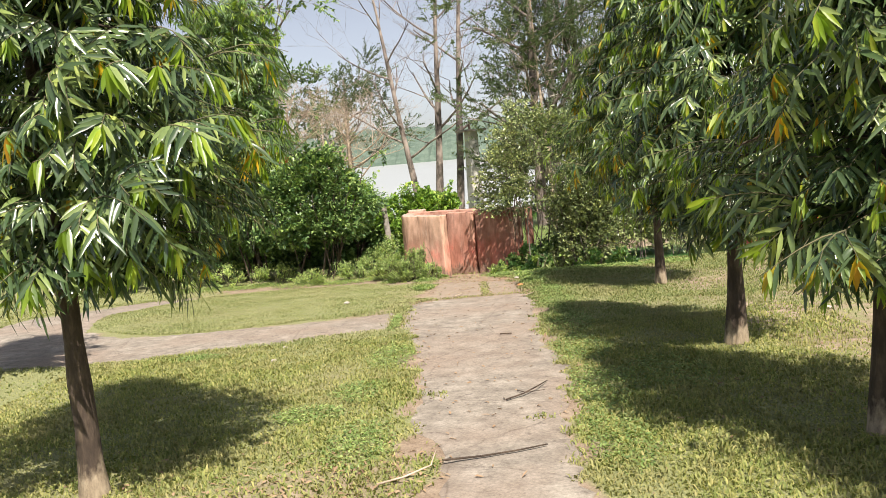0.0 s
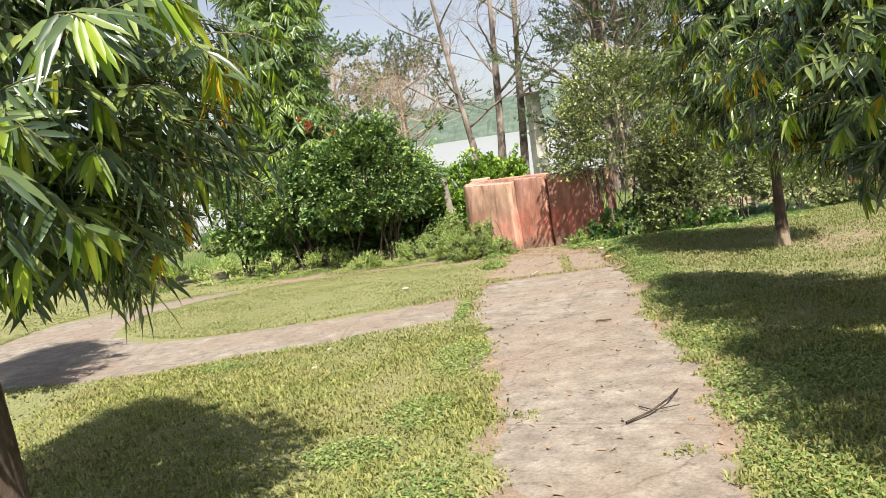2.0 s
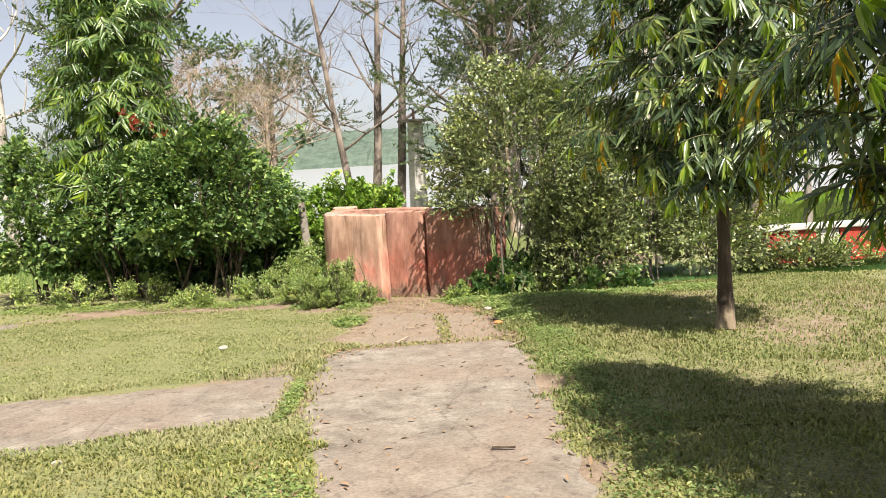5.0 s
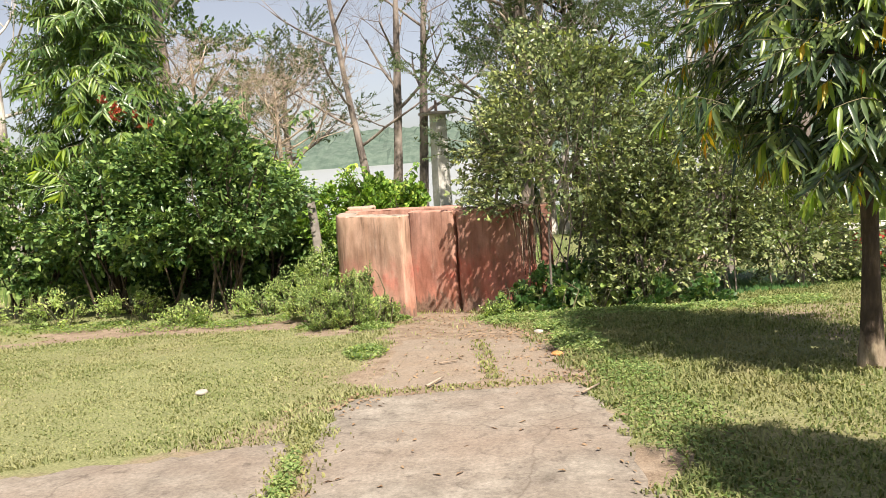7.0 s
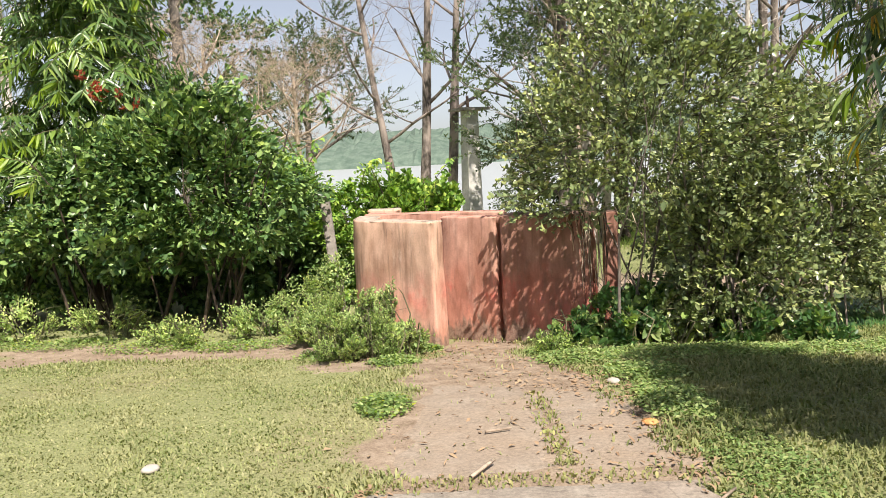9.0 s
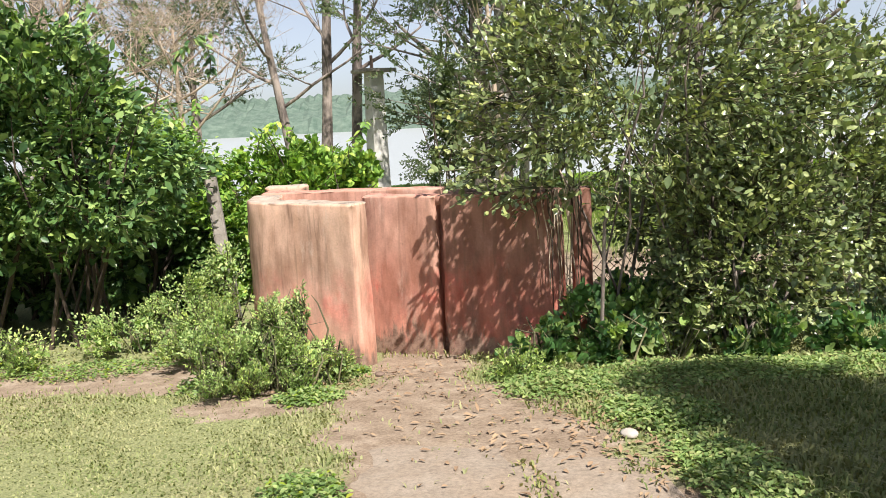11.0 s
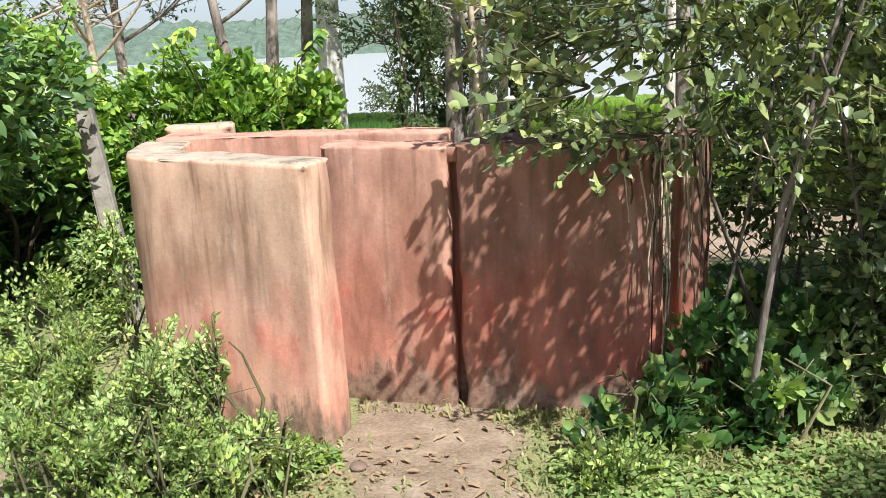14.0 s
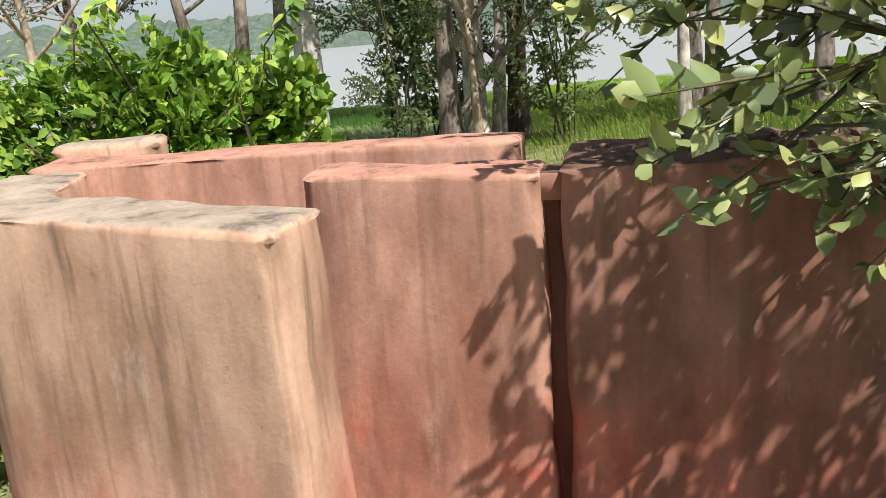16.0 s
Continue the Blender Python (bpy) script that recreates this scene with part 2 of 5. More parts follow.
    col = mix(m, 1.0, col, ramp(m, fine, [(0.3, 0.88), (0.7, 1.1)]), "MULTIPLY")
    pits = ramp(m, noise_node(m, 26, 4, 0.6), [(0.68, 0), (0.74, 0.45)])
    col = mix(m, pits, col, (0.22, 0.13, 0.09))
    l.new(col, p.inputs["Base Color"])
    p.inputs["Roughness"].default_value = 0.88
    p.inputs["Specular IOR Level"].default_value = 0.25
    bump(m, mix(m, 0.6, fine, noise_node(m, 14, 6, 0.7)), 0.16, 0.02)
    return m


def plain_material(name, a, b, scale=8.0, rough=0.85):
    m, n, l, p = material(name)
    f = noise_node(m, scale, 6, 0.65)
    l.new(ramp(m, f, [(0.3, a), (0.7, b)]), p.inputs["Base Color"])
    p.inputs["Roughness"].default_value = rough
    bump(m, f, 0.4, 0.02)
    return m


def water_material():
    m, n, l, p = material("lake_water")
    # whitish base colour stands in for the bright sky mirrored in the water
    p.inputs["Base Color"].default_value = (0.4, 0.42, 0.41, 1)
    p.inputs["Roughness"].default_value = 0.3
    p.inputs["IOR"].default_value = 1.33
    bump(m, noise_node(m, 0.9, 4, 0.6, stretch=(0.4, 1, 1)), 0.25, 0.3)
    return m


GROUND, SLAB, EARTHSLAB, WATER = ground_material(), slab_material(), slab_material("earthy_concrete", 1.0), water_material()
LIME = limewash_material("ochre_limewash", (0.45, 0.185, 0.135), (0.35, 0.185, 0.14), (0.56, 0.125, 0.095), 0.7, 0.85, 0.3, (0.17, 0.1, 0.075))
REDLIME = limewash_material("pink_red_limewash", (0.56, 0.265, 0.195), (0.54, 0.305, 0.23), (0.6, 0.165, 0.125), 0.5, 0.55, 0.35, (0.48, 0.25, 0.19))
PALELIME = limewash_material("pale_tan_limewash", (0.73, 0.4, 0.3), (0.63, 0.4, 0.295), (0.72, 0.27, 0.205), 0.6, 0.14, 0.55, (0.38, 0.31, 0.25))
CONCRETE = plain_material("grey_concrete", (0.2, 0.175, 0.15), (0.44, 0.395, 0.35), 9)
WHITEWASH = plain_material("whitewash", (0.5, 0.48, 0.44), (0.75, 0.73, 0.69), 6)
REDPAINT = plain_material("red_paint", (0.42, 0.05, 0.03), (0.55, 0.08, 0.05), 6)
WIRE = plain_material("rusty_wire", (0.06, 0.05, 0.045), (0.16, 0.11, 0.08), 30, 0.6)
STONE = plain_material("pale_stone", (0.36, 0.32, 0.27), (0.55, 0.5, 0.44), 20)
RUBBLE = plain_material("brown_rubble", (0.12, 0.08, 0.06), (0.24, 0.17, 0.13), 9)
# greyed bluish green: the distance haze is mixed into this base colour
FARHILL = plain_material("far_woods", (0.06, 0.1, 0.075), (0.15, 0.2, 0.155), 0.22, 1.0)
DEADLEAF = plain_material("dead_leaf", (0.2, 0.12, 0.07), (0.42, 0.3, 0.18), 3)
WRAPPER = plain_material("orange_wrapper", (0.6, 0.25, 0.08), (0.75, 0.4, 0.15), 30, 0.5)


# ---- mesh tools ----
class Shape:
    """Collects verts and faces, with a material slot for each face."""

    def __init__(self):
        self.v, self.f, self.s = [], [], []

    def tube(self, pts, radii, sides=6, slot=0, close=True):
        base = len(self.v)
        pts = [Vector(q) for q in pts]
        for k, q in enumerate(pts):
            d = (pts[min(k + 1, len(pts) - 1)] - pts[max(k - 1, 0)]).normalized()
            a = d.cross(Vector((0.31, 0.95, 0.07))).normalized()
            b = d.cross(a)
            for j in range(sides):
                w = 2 * math.pi * j / sides
                self.v.append(q + (a * math.cos(w) + b * math.sin(w)) * radii[k])
        for k in range(len(pts) - 1):
            for j in range(sides):
                i0, i1 = base + k * sides + j, base + k * sides + (j + 1) % sides
                self.f.append((i0, i1, i1 + sides, i0 + sides))
                self.s.append(slot)
        if close:
            self.f.append(tuple(base + (len(pts) - 1) * sides + j for j in range(sides)))
            self.s.append(slot)

    def leaf(self, at, along, up, length, width, slot=0, droop=0.25, wave=0.0, n=4, fold=0.25, tip=0.5):
        """A leaf blade with a midrib fold, n stations long."""
        along = Vector(along).normalized()
        side = along.cross(Vector(up)).normalized()
        up = side.cross(along)
        at = Vector(at)
        base = len(self.v)
        self.v.append(at)
        for k in range(1, n):
            u = k / n
            w = width * 0.5 * math.sin(math.pi * u ** tip) ** 0.8
            c = at + along * (length * u) - Vector((0, 0, 1)) * (droop * length * u * u)
            z = up * (fold * w) + up * (wave * width * (1 if k % 2 else -1))
            self.v += [c + side * w + z, c, c - side * w + z]
        self.v.append(at + along * length - Vector((0, 0, 1)) * (droop * length))
        last = len(self.v) - 1
        self.f += [(base, base + 2, base + 1), (base, base + 3, base + 2)]
        for k in range(n - 2):
            i = base + 1 + 3 * k
            self.f += [(i, i + 1, i + 4, i + 3), (i + 1, i + 2, i + 5, i + 4)]
        i = last - 3
        self.f += [(i, i + 1, last), (i + 1, i + 2, last)]
        self.s += [slot] * (2 * n)

    def mesh(self, name, mats, smooth=True):
        me = bpy.data.meshes.new(name)
        me.from_pydata(self.v, [], self.f)
        for q in mats:
            me.materials.append(q)
        me.polygons.foreach_set("material_index", self.s)
        me.polygons.foreach_set("use_smooth", [smooth] * len(self.f))
        me.update()
        return me


def put(name, mesh, parent=None, m=None, label=""):
    ob = new(name, mesh)
    if parent:
        ob.parent = parent
    if m is not None:
        ob.matrix_basis = m
    return tagged(ob, label)


def part(name, bm, mat, parent=None, label="", m=None, smooth=False):
    me = bpy.data.meshes.new(name)
    bm.to_mesh(me)
    bm.free()
    me.materials.append(mat)
    for q in me.polygons:
        q.use_smooth = smooth
    return put(name, me, parent, m, label)


def thing(name, m, label, category, group="", kind=""):
    ob = new(name)
    ob.matrix_basis = m
    ob.empty_display_size = 0.2
    return tagged(ob, label, category, group, kind)


def rnd(a, b):
    return random.uniform(a, b)


def smooth01(x, a, b):
    u = np.clip((np.asarray(x, float) - a) / (b - a), 0, 1)
    return u * u * (3 - 2 * u)


# ---- the lie of the land ----
def lie(x, y):
    """Height of the ground: a lawn that falls gently to a bank, a lake, and the far shore."""
    x, y = np.asarray(x, float), np.asarray(y, float)
    z = -0.034 * np.clip(y, -20, 13.0)
    z = z - 0.09 * np.clip(y - 13.0, 0, 3.0) - 0.01 * np.clip(y - 16.0, 0, 2.0) - 0.052 * np.clip(y - 18.0, 0, 42)
    z = z - 1.6 * smooth01(y, 60, 75) + 12.0 * smooth01(y, 425, 520)
    z = z + 0.012 * np.sin(x * 1.7 + 0.6 * y) * np.sin(y * 1.3 - 0.4 * x) * smooth01(np.abs(x), 0.8, 2.5)
    return z


def lie1(x, y):
    return float(lie(x, y))


def bare(x, y):
    """How bare of grass the ground is, 0 to 1, from the paths trodden on it."""
    x, y = np.asarray(x, float), np.asarray(y, float)
    wob = 0.12 * np.sin(3.1 * x + 1.3) * np.sin(2.7 * y) + 0.08 * np.sin(7.3 * y + 2 * x) + 0.05 * np.sin(15 * x - 4 * y)
    b = np.zeros(np.broadcast(x, y).shape)
    mid, half = np.interp(y, [4.3, 5.6, 8.0, 11.0], [0.12, 0.08, 0.06, 0.0]), np.interp(y, [4.3, 5.6, 8.0, 11.0], [0.42, 0.56, 0.62, 0.8])
    main = 1 - smooth01(np.abs(x - mid) + 1.3 * wob, half - 0.1, half + 0.12)
    b = np.maximum(b, main * (1 - smooth01(y, 11.4, 11.8)))
    # dirt in front of the enclosure
    cx = 0.08 - 0.02 * (y - 11)
    wid = np.interp(y, [11.3, 12.5, 14.0, 14.8, 15.3, 16], [0.75, 0.72, 0.62, 0.42, 0.28, 0.25])
    b = np.maximum(b, (1 - smooth01(np.abs(x - cx) + wob, wid - 0.12, wid + 0.12)) * smooth01(y, 11.2, 11.5) * (1 - smooth01(y, 15.8, 16.1)))
    # path that curves off round the lawn
    r1 = np.hypot((x + 3.2) / 2.75, (y - 12.9) / 2.55)
    ring = smooth01(r1 + wob * 0.3, 0.98, 1.06) * (1 - smooth01(r1 + wob * 0.3, 1.3, 1.42))
    b = np.maximum(b, ring * smooth01(-x, 0.75, 1.1) * (0.55 + 0.45 * smooth01(y, 13.2, 14.2)) * (1 - smooth01(y, 14.0, 15.5) * 0.15))
    b = np.maximum(b, 0.55 * (1 - smooth01(np.hypot((x - 3.4) / 1.2, (y - 7.2) / 0.8), 0.5, 1.1)))
    b = np.maximum(b, 0.52 * (1 - smooth01(np.hypot((x + 0.85) / 0.85, (y - 4.5) / 0.5) + wob, 0.5, 1.1)))
    # thin, dry turf beyond the row of trees, and trodden earth behind the enclosure
    b = np.maximum(b, (0.5 + 0.9 * wob) * smooth01(x, 2.1, 2.9) * (1 - smooth01(x, 5.0, 8.0)) * smooth01(y, 5.0, 7.0) * (1 - smooth01(y, 13.5, 15.0)))
    b = np.maximum(b, 0.95 * (1 - smooth01(np.hypot((x - 3.0) / 1.9, (y - 19.2) / 1.7), 0.7, 1.1)))
    # the worn way round the corner of the enclosure
    b = np.maximum(b, 0.95 * (1 - smooth01(np.hypot((x + 1.75) / 0.75, (y - 15.75) / 0.65) + wob, 0.7, 1.1)))
    b = np.maximum(b, 0.9 * (1 - smooth01(np.hypot((x + 1.0) / 0.65, (y - 14.6) / 0.35) + wob, 0.7, 1.1)))
    b = np.maximum(b, 0.85 * (1 - smooth01(np.hypot((x + 4.2) / 0.9, (y - 16.3) / 0.3) + wob, 0.7, 1.1)))
    return np.clip(b, 0, 1)


def ground():
    xs = np.concatenate([-np.geomspace(1600, 9, 40), np.arange(-8.8, 8.81, 0.16), np.geomspace(9, 1600, 40)])
    ys = np.concatenate([-np.geomspace(300, 2, 22), np.arange(-1.8, 20, 0.16), np.geomspace(20.2, 1500, 70)])
    X, Y = np.meshgrid(xs, ys)
    Z = lie(X, Y)
    nx, ny = len(xs), len(ys)
    i = np.arange(nx * ny).reshape(ny, nx)
    faces = np.stack([i[:-1, :-1], i[:-1, 1:], i[1:, 1:], i[1:, :-1]], -1).reshape(-1, 4)
    me = bpy.data.meshes.new("ground")
    me.from_pydata(np.stack([X, Y, Z], -1).reshape(-1, 3).tolist(), [], faces.tolist())
    at = me.attributes.new("bare", "FLOAT_COLOR", "POINT")
    b = bare(X, Y).reshape(-1)
    at.data.foreach_set("color", np.stack([b, b, b, np.ones_like(b)], -1).reshape(-1).astype(np.float32))
    me.materials.append(GROUND)
    me.polygons.foreach_set("use_smooth", [True] * len(faces))
    tagged(put("ground", me), "short sunlit lawn with bare brown earth patches", "ground", kind="structure")


ground()
lake = Shape()
lake.v = [Vector(q) for q in ((-1500, 30, -2.75), (1500, 30, -2.75), (1500, 600, -2.75), (-1500, 600, -2.75))]
lake.f, lake.s = [(0, 1, 2, 3)], [0]
tagged(put("lake_water", lake.mesh("lake_water", [WATER], False)), "wide pale lake, the bright sky's reflection put into its colour", "lake", kind="structure")


def strip(name, left, right, label, rise=0.007, cross=9, step=0.12, jag=0.11, mat=None):
    """A worn concrete slab between two edge lines, given from near to far."""
    left, right = np.array(left), np.array(right)
    n = int(max(np.linalg.norm(np.diff(left, axis=0), axis=1).sum(), np.linalg.norm(np.diff(right, axis=0), axis=1).sum()) / step) + 2

    def even(q):
        d = np.concatenate([[0], np.cumsum(np.linalg.norm(np.diff(q, axis=0), axis=1))])
        u = np.linspace(0, d[-1], n)
        return np.stack([np.interp(u, d, q[:, 0]), np.interp(u, d, q[:, 1])], -1)

    a, b = even(left), even(right)
    sh = Shape()
    for k in range(n):
        ends = jag * noise.noise((k * 0.9, 3.1, 0)), jag * noise.noise((k * 0.9, 8.4, 5.0))
        for j in range(cross):
            u = j / (cross - 1)
            q = a[k] * (1 - u) + b[k] * u
            out = (b[k] - a[k]) / max(1e-6, np.linalg.norm(b[k] - a[k]))
            q = q + out * (ends[0] * (1 - u) ** 3 + ends[1] * u ** 3)
            if k in (0, n - 1):
                q = q + np.array([0, 0.05 * noise.noise((j * 1.1, k, 2.0))])
            edge = 0.005 if j in (0, cross - 1) or k in (0, n - 1) else 0
            sh.v.append(Vector((q[0], q[1], lie1(q[0], q[1]) + rise - edge + 0.003 * noise.noise((q[0] * 2, q[1] * 2, 0)))))
    for k in range(n - 1):
        for j in range(cross - 1):
            i = k * cross + j
            sh.f.append((i, i + 1, i + 1 + cross, i + cross))
            sh.s.append(0)
    rim = [j for j in range(cross)] + [k * cross + cross - 1 for k in range(1, n)] + [(n - 1) * cross + j for j in range(cross - 2, -1, -1)] + [k * cross for k in range(n - 2, 0, -1)]
    low = len(sh.v)
    sh.v += [sh.v[i] - Vector((0, 0, 0.06)) for i in rim]
    for k in range(len(rim)):
        q = (k + 1) % len(rim)
        sh.f.append((rim[q], rim[k], low + k, low + q))
        sh.s.append(0)
    return tagged(put(name, sh.mesh(name, [mat or SLAB], False)), label, "path", kind="structure")


EDGE_Y = (-6.0, 2.0, 4.3, 5.0, 5.6, 6.3, 7.1, 8.1, 9.5, 10.6, 11.45)
EDGE_L = (-0.3, -0.26, -0.22, -0.26, -0.5, -0.42, -0.48, -0.56, -0.8, -0.84, -0.72)
EDGE_R = (0.5, 0.5, 0.53, 0.56, 0.6, 0.72, 0.76, 0.67, 0.74, 0.81, 0.8)
strip("pavement", [(q, y) for y, q in zip(EDGE_Y, EDGE_L)], [(q, y) for y, q in zip(EDGE_Y, EDGE_R)],
      "worn grey-brown concrete footpath with ragged grassy edges")
strip("pavement", [(-0.6, 11.62), (-0.56, 12.4), (-0.42, 13.6)], [(0.2, 11.62), (0.2, 12.4), (0.22, 13.3)], "earth-stained concrete path slab", 0.004, 6, mat=EARTHSLAB)
strip("pavement", [(0.27, 11.62), (0.28, 12.4), (0.3, 13.2)], [(0.84, 11.6), (0.82, 12.2), (0.72, 13.0)], "earth-stained concrete path slab", 0.004, 6, mat=EARTHSLAB)
ring_in = [(-0.98, 10.72), (-1.6, 10.5), (-2.5, 10.36), (-3.6, 10.34), (-4.5, 10.5), (-5.3, 11.2), (-5.65, 12.3), (-5.6, 13.4), (-5.3, 14.5), (-4.9, 15.1)]
ring_out = [(-0.92, 9.5), (-1.6, 9.3), (-2.4, 9.1), (-3.6, 8.8), (-5.2, 8.9), (-6.6, 10.0), (-7.3, 11.6), (-7.1, 13.4), (-6.3, 15.0), (-5.6, 15.9)]
strip("pavement", ring_out, ring_in, "grey concrete side path curving round the lawn", 0.006, 9)


# ---- grass ----
def blades(name, pts, hts, label, mat, width=0.006, lean=0.7, kind="stuff", category="grass", seed=1):
    """Many blades in one mesh: each a bent two-piece strip."""
    g = np.random.default_rng(seed)
    n = len(pts)
    w = g.uniform(0, 2 * np.pi, n)
    d = np.stack([np.cos(w), np.sin(w), np.zeros(n)], -1)
    s = np.stack([-np.sin(w), np.cos(w), np.zeros(n)], -1)
    h = hts[:, None]
    ln = g.uniform(0.15, 1.0, (n, 1)) * lean
    wd = width * g.uniform(0.6, 1.5, (n, 1))
    up = np.array([[0, 0, 1.0]])
    p0 = pts
    p1 = pts + up * h * 0.6 + d * h * ln * 0.35
    p2 = pts + up * h * (1 - 0.35 * ln) + d * h * ln
    V = np.stack([p0 - s * wd * 0.7, p0 + s * wd * 0.7, p1 + s * wd, p1 - s * wd, p2], 1).reshape(-1, 3)
    me = bpy.data.meshes.new(name)
    i = (np.arange(n) * 5)[:, None]
    quads, tris = i + np.array([[0, 1, 2, 3]]), i + np.array([[3, 2, 4]])
    me.vertices.add(len(V))
    me.vertices.foreach_set("co", V.astype(np.float32).reshape(-1))
    loops = np.concatenate([quads, tris], 1).reshape(-1)
    me.loops.add(len(loops))
    me.loops.foreach_set("vertex_index", loops.astype(np.int32))
    me.polygons.add(2 * n)
    starts = (np.arange(n) * 7)[:, None] + np.array([[0, 4]])
    me.polygons.foreach_set("loop_start", starts.reshape(-1).astype(np.int32))
    me.polygons.foreach_set("use_smooth", [True] * (2 * n))
    me.update(calc_edges=True)
    me.materials.append(mat)
    return tagged(put(name, me), label, category, kind=kind)


def on_slab(x, y):
    e = 0.06 * np.sin(9 * y) * np.sin(4.1 * y + 1) + 0.05 * np.sin(23 * y)
    inside = (y < 11.45) & (x > np.interp(y, EDGE_Y, EDGE_L) + 0.03 + e) & (x < np.interp(y, EDGE_Y, EDGE_R) - 0.03 + e)
    r1 = np.hypot((x + 3.2) / 2.5, (y - 12.9) / 2.55)
    ringy = (y < 15) & (x < -0.95) & (r1 > 1.0) & (y > np.interp(x, [-7.4, -6.6, -5.2, -3.6, -0.9], [11.6, 10.0, 8.95, 8.86, 9.52])) & ((x > -7.2) | (y < 11)) & ((x < -4.2) | (y < 10.6))
    return inside | ringy


def lawn(n, x0, x1, y0, y1, seed, hmin, hmax, width):
    g = np.random.default_rng(seed)
    x, y = g.uniform(x0, x1, n), y0 + (y1 - y0) * g.uniform(0, 1, n)
    clump = np.sin(x * 2.3 + np.sin(y * 1.9)) * np.sin(y * 2.7 + np.sin(x * 3.1)) + 0.6 * np.sin(x * 9 + 3 * np.sin(y * 5)) * np.sin(y * 8)
    keep = g.uniform(0, 1, n) < (1.02 - bare(x, y)) * (0.8 + 0.25 * clump)
    keep &= ~on_slab(x, y)
    keep &= ~((x > -1.25) & (x < 1.4) & (y > 15.45))
    x, y, clump = x[keep], y[keep], clump[keep]
    h = g.uniform(hmin, hmax, len(x)) * (1 + 0.3 * clump)
    h *= np.where((np.hypot((x + 3.2) / 2.6, (y - 12.9) / 2.4) < 1), 0.6, 1.0)
    return np.stack([x, y, lie(x, y) - 0.004], -1), np.abs(h)


p1, h1 = lawn(210000, -4.2, 3.6, 3.0, 9.0, 5, 0.014, 0.05, 0.005)
p0, h0 = lawn(150000, -12, 10, -3, 17.5, 4, 0.012, 0.04, 0.006)
away = ~((p0[:, 0] > -4.2) & (p0[:, 0] < 3.6) & (p0[:, 1] > 3) & (p0[:, 1] < 9)) & ~((p0[:, 0] > -7.5) & (p0[:, 0] < 5.5) & (p0[:, 1] > 8.6) & (p0[:, 1] < 15.6))
blades("lawn_grass", p0[away], h0[away], "short green lawn grass away from the path", BLADE, 0.009, 1.1, seed=4)
blades("lawn_grass", p1, h1, "short dry-tipped green lawn grass", BLADE, 0.0045, 1.3, seed=2)
p2, h2 = lawn(360000, -7.5, 5.5, 8.6, 15.6, 6, 0.014, 0.044, 0.006)
# blades split by x: brightened colour on the sunny lawn, plain colour under trees
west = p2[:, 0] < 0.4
blades("lawn_grass", p2[~west], h2[~west] * 1.2, "short dry-tipped grass under the trees, in the plain darker blade colour", BLADE, 0.0048, 1.2, seed=12)
blades("lawn_grass", p2[west], h2[west], "short pale green lawn grass, sunlight put into its colour", SUN_TINTED_BLADE, 0.0042, 1.3, seed=3)


# ---- the red enclosure ----
def wall_block(name, foot, z0, z1, parent, origin, label="", soft=0.02, lump=0.008, batter=0.02, mat=None):
    """A plastered wall from its footprint, with worn rounded top edges and an uneven face."""
    bm = bmesh.new()
    c = Vector((sum(q[0] for q in foot) / len(foot), sum(q[1] for q in foot) / len(foot)))
    base = bm.faces.new([bm.verts.new((q[0] - origin[0], q[1] - origin[1], z0 - origin[2])) for q in foot])
    ext = bmesh.ops.extrude_face_region(bm, geom=[base])
    top = [q for q in ext["geom"] if isinstance(q, bmesh.types.BMVert)]
    for q in top:
        q.co.z = z1 - origin[2]
        v = Vector((c.x - origin[0] - q.co.x, c.y - origin[1] - q.co.y, 0))
        q.co += v.normalized() * batter
    bm.normal_update()
    rim = [e for e in bm.edges if all(q in top for q in e.verts)]
    bmesh.ops.bevel(bm, geom=rim, offset=soft, segments=3, profile=0.55, affect="EDGES")
    up = [e for e in bm.edges if abs(e.verts[0].co.z - e.verts[1].co.z) > 0.3 and len(e.link_faces) == 2 and e.calc_face_angle(0) > 0.5]
    bmesh.ops.bevel(bm, geom=up, offset=soft * 1.9, segments=3, profile=0.55, affect="EDGES")
    bmesh.ops.triangulate(bm, faces=[q for q in bm.faces if len(q.verts) > 4])
    for _ in range(5):
        long = [e for e in bm.edges if e.calc_length() > 0.09]
        if not long:
            break
        bmesh.ops.subdivide_edges(bm, edges=long, cuts=1, use_grid_fill=True)
        bmesh.ops.triangulate(bm, faces=[q for q in bm.faces if len(q.verts) > 4])
    bm.normal_update()
    for q in bm.verts:
        k = q.co + Vector(origin)
        q.co += q.normal * (lump * 1.3 * noise.noise(k * 3.3) + lump * 0.7 * noise.noise(k * 11) + lump * 0.35 * noise.noise(k * 27))
    bmesh.ops.recalc_face_normals(bm, faces=bm.faces[:])
    return part(name, bm, mat or LIME, parent, label, smooth=True)


BASE = (0.0, 15.6, -0.69)
enclosure = thing("brick_enclosure", pose(*BASE), "open-topped plastered wall enclosure with faded red-ochre limewash, rain-streaked", "enclosure")
TOP = 0.47
wall_block("front_wall", [(-0.39, 15.35), (-0.28, 15.55), (-0.89, 16.13), (-0.95, 16.25), (-0.93, 16.62), (-1.17, 16.66), (-1.21, 16.3), (-1.17, 16.08), (-1.08, 15.94)], -0.85, TOP + 0.02, enclosure, BASE, "tan and orange limewashed wall, paler than the red walls", mat=PALELIME)
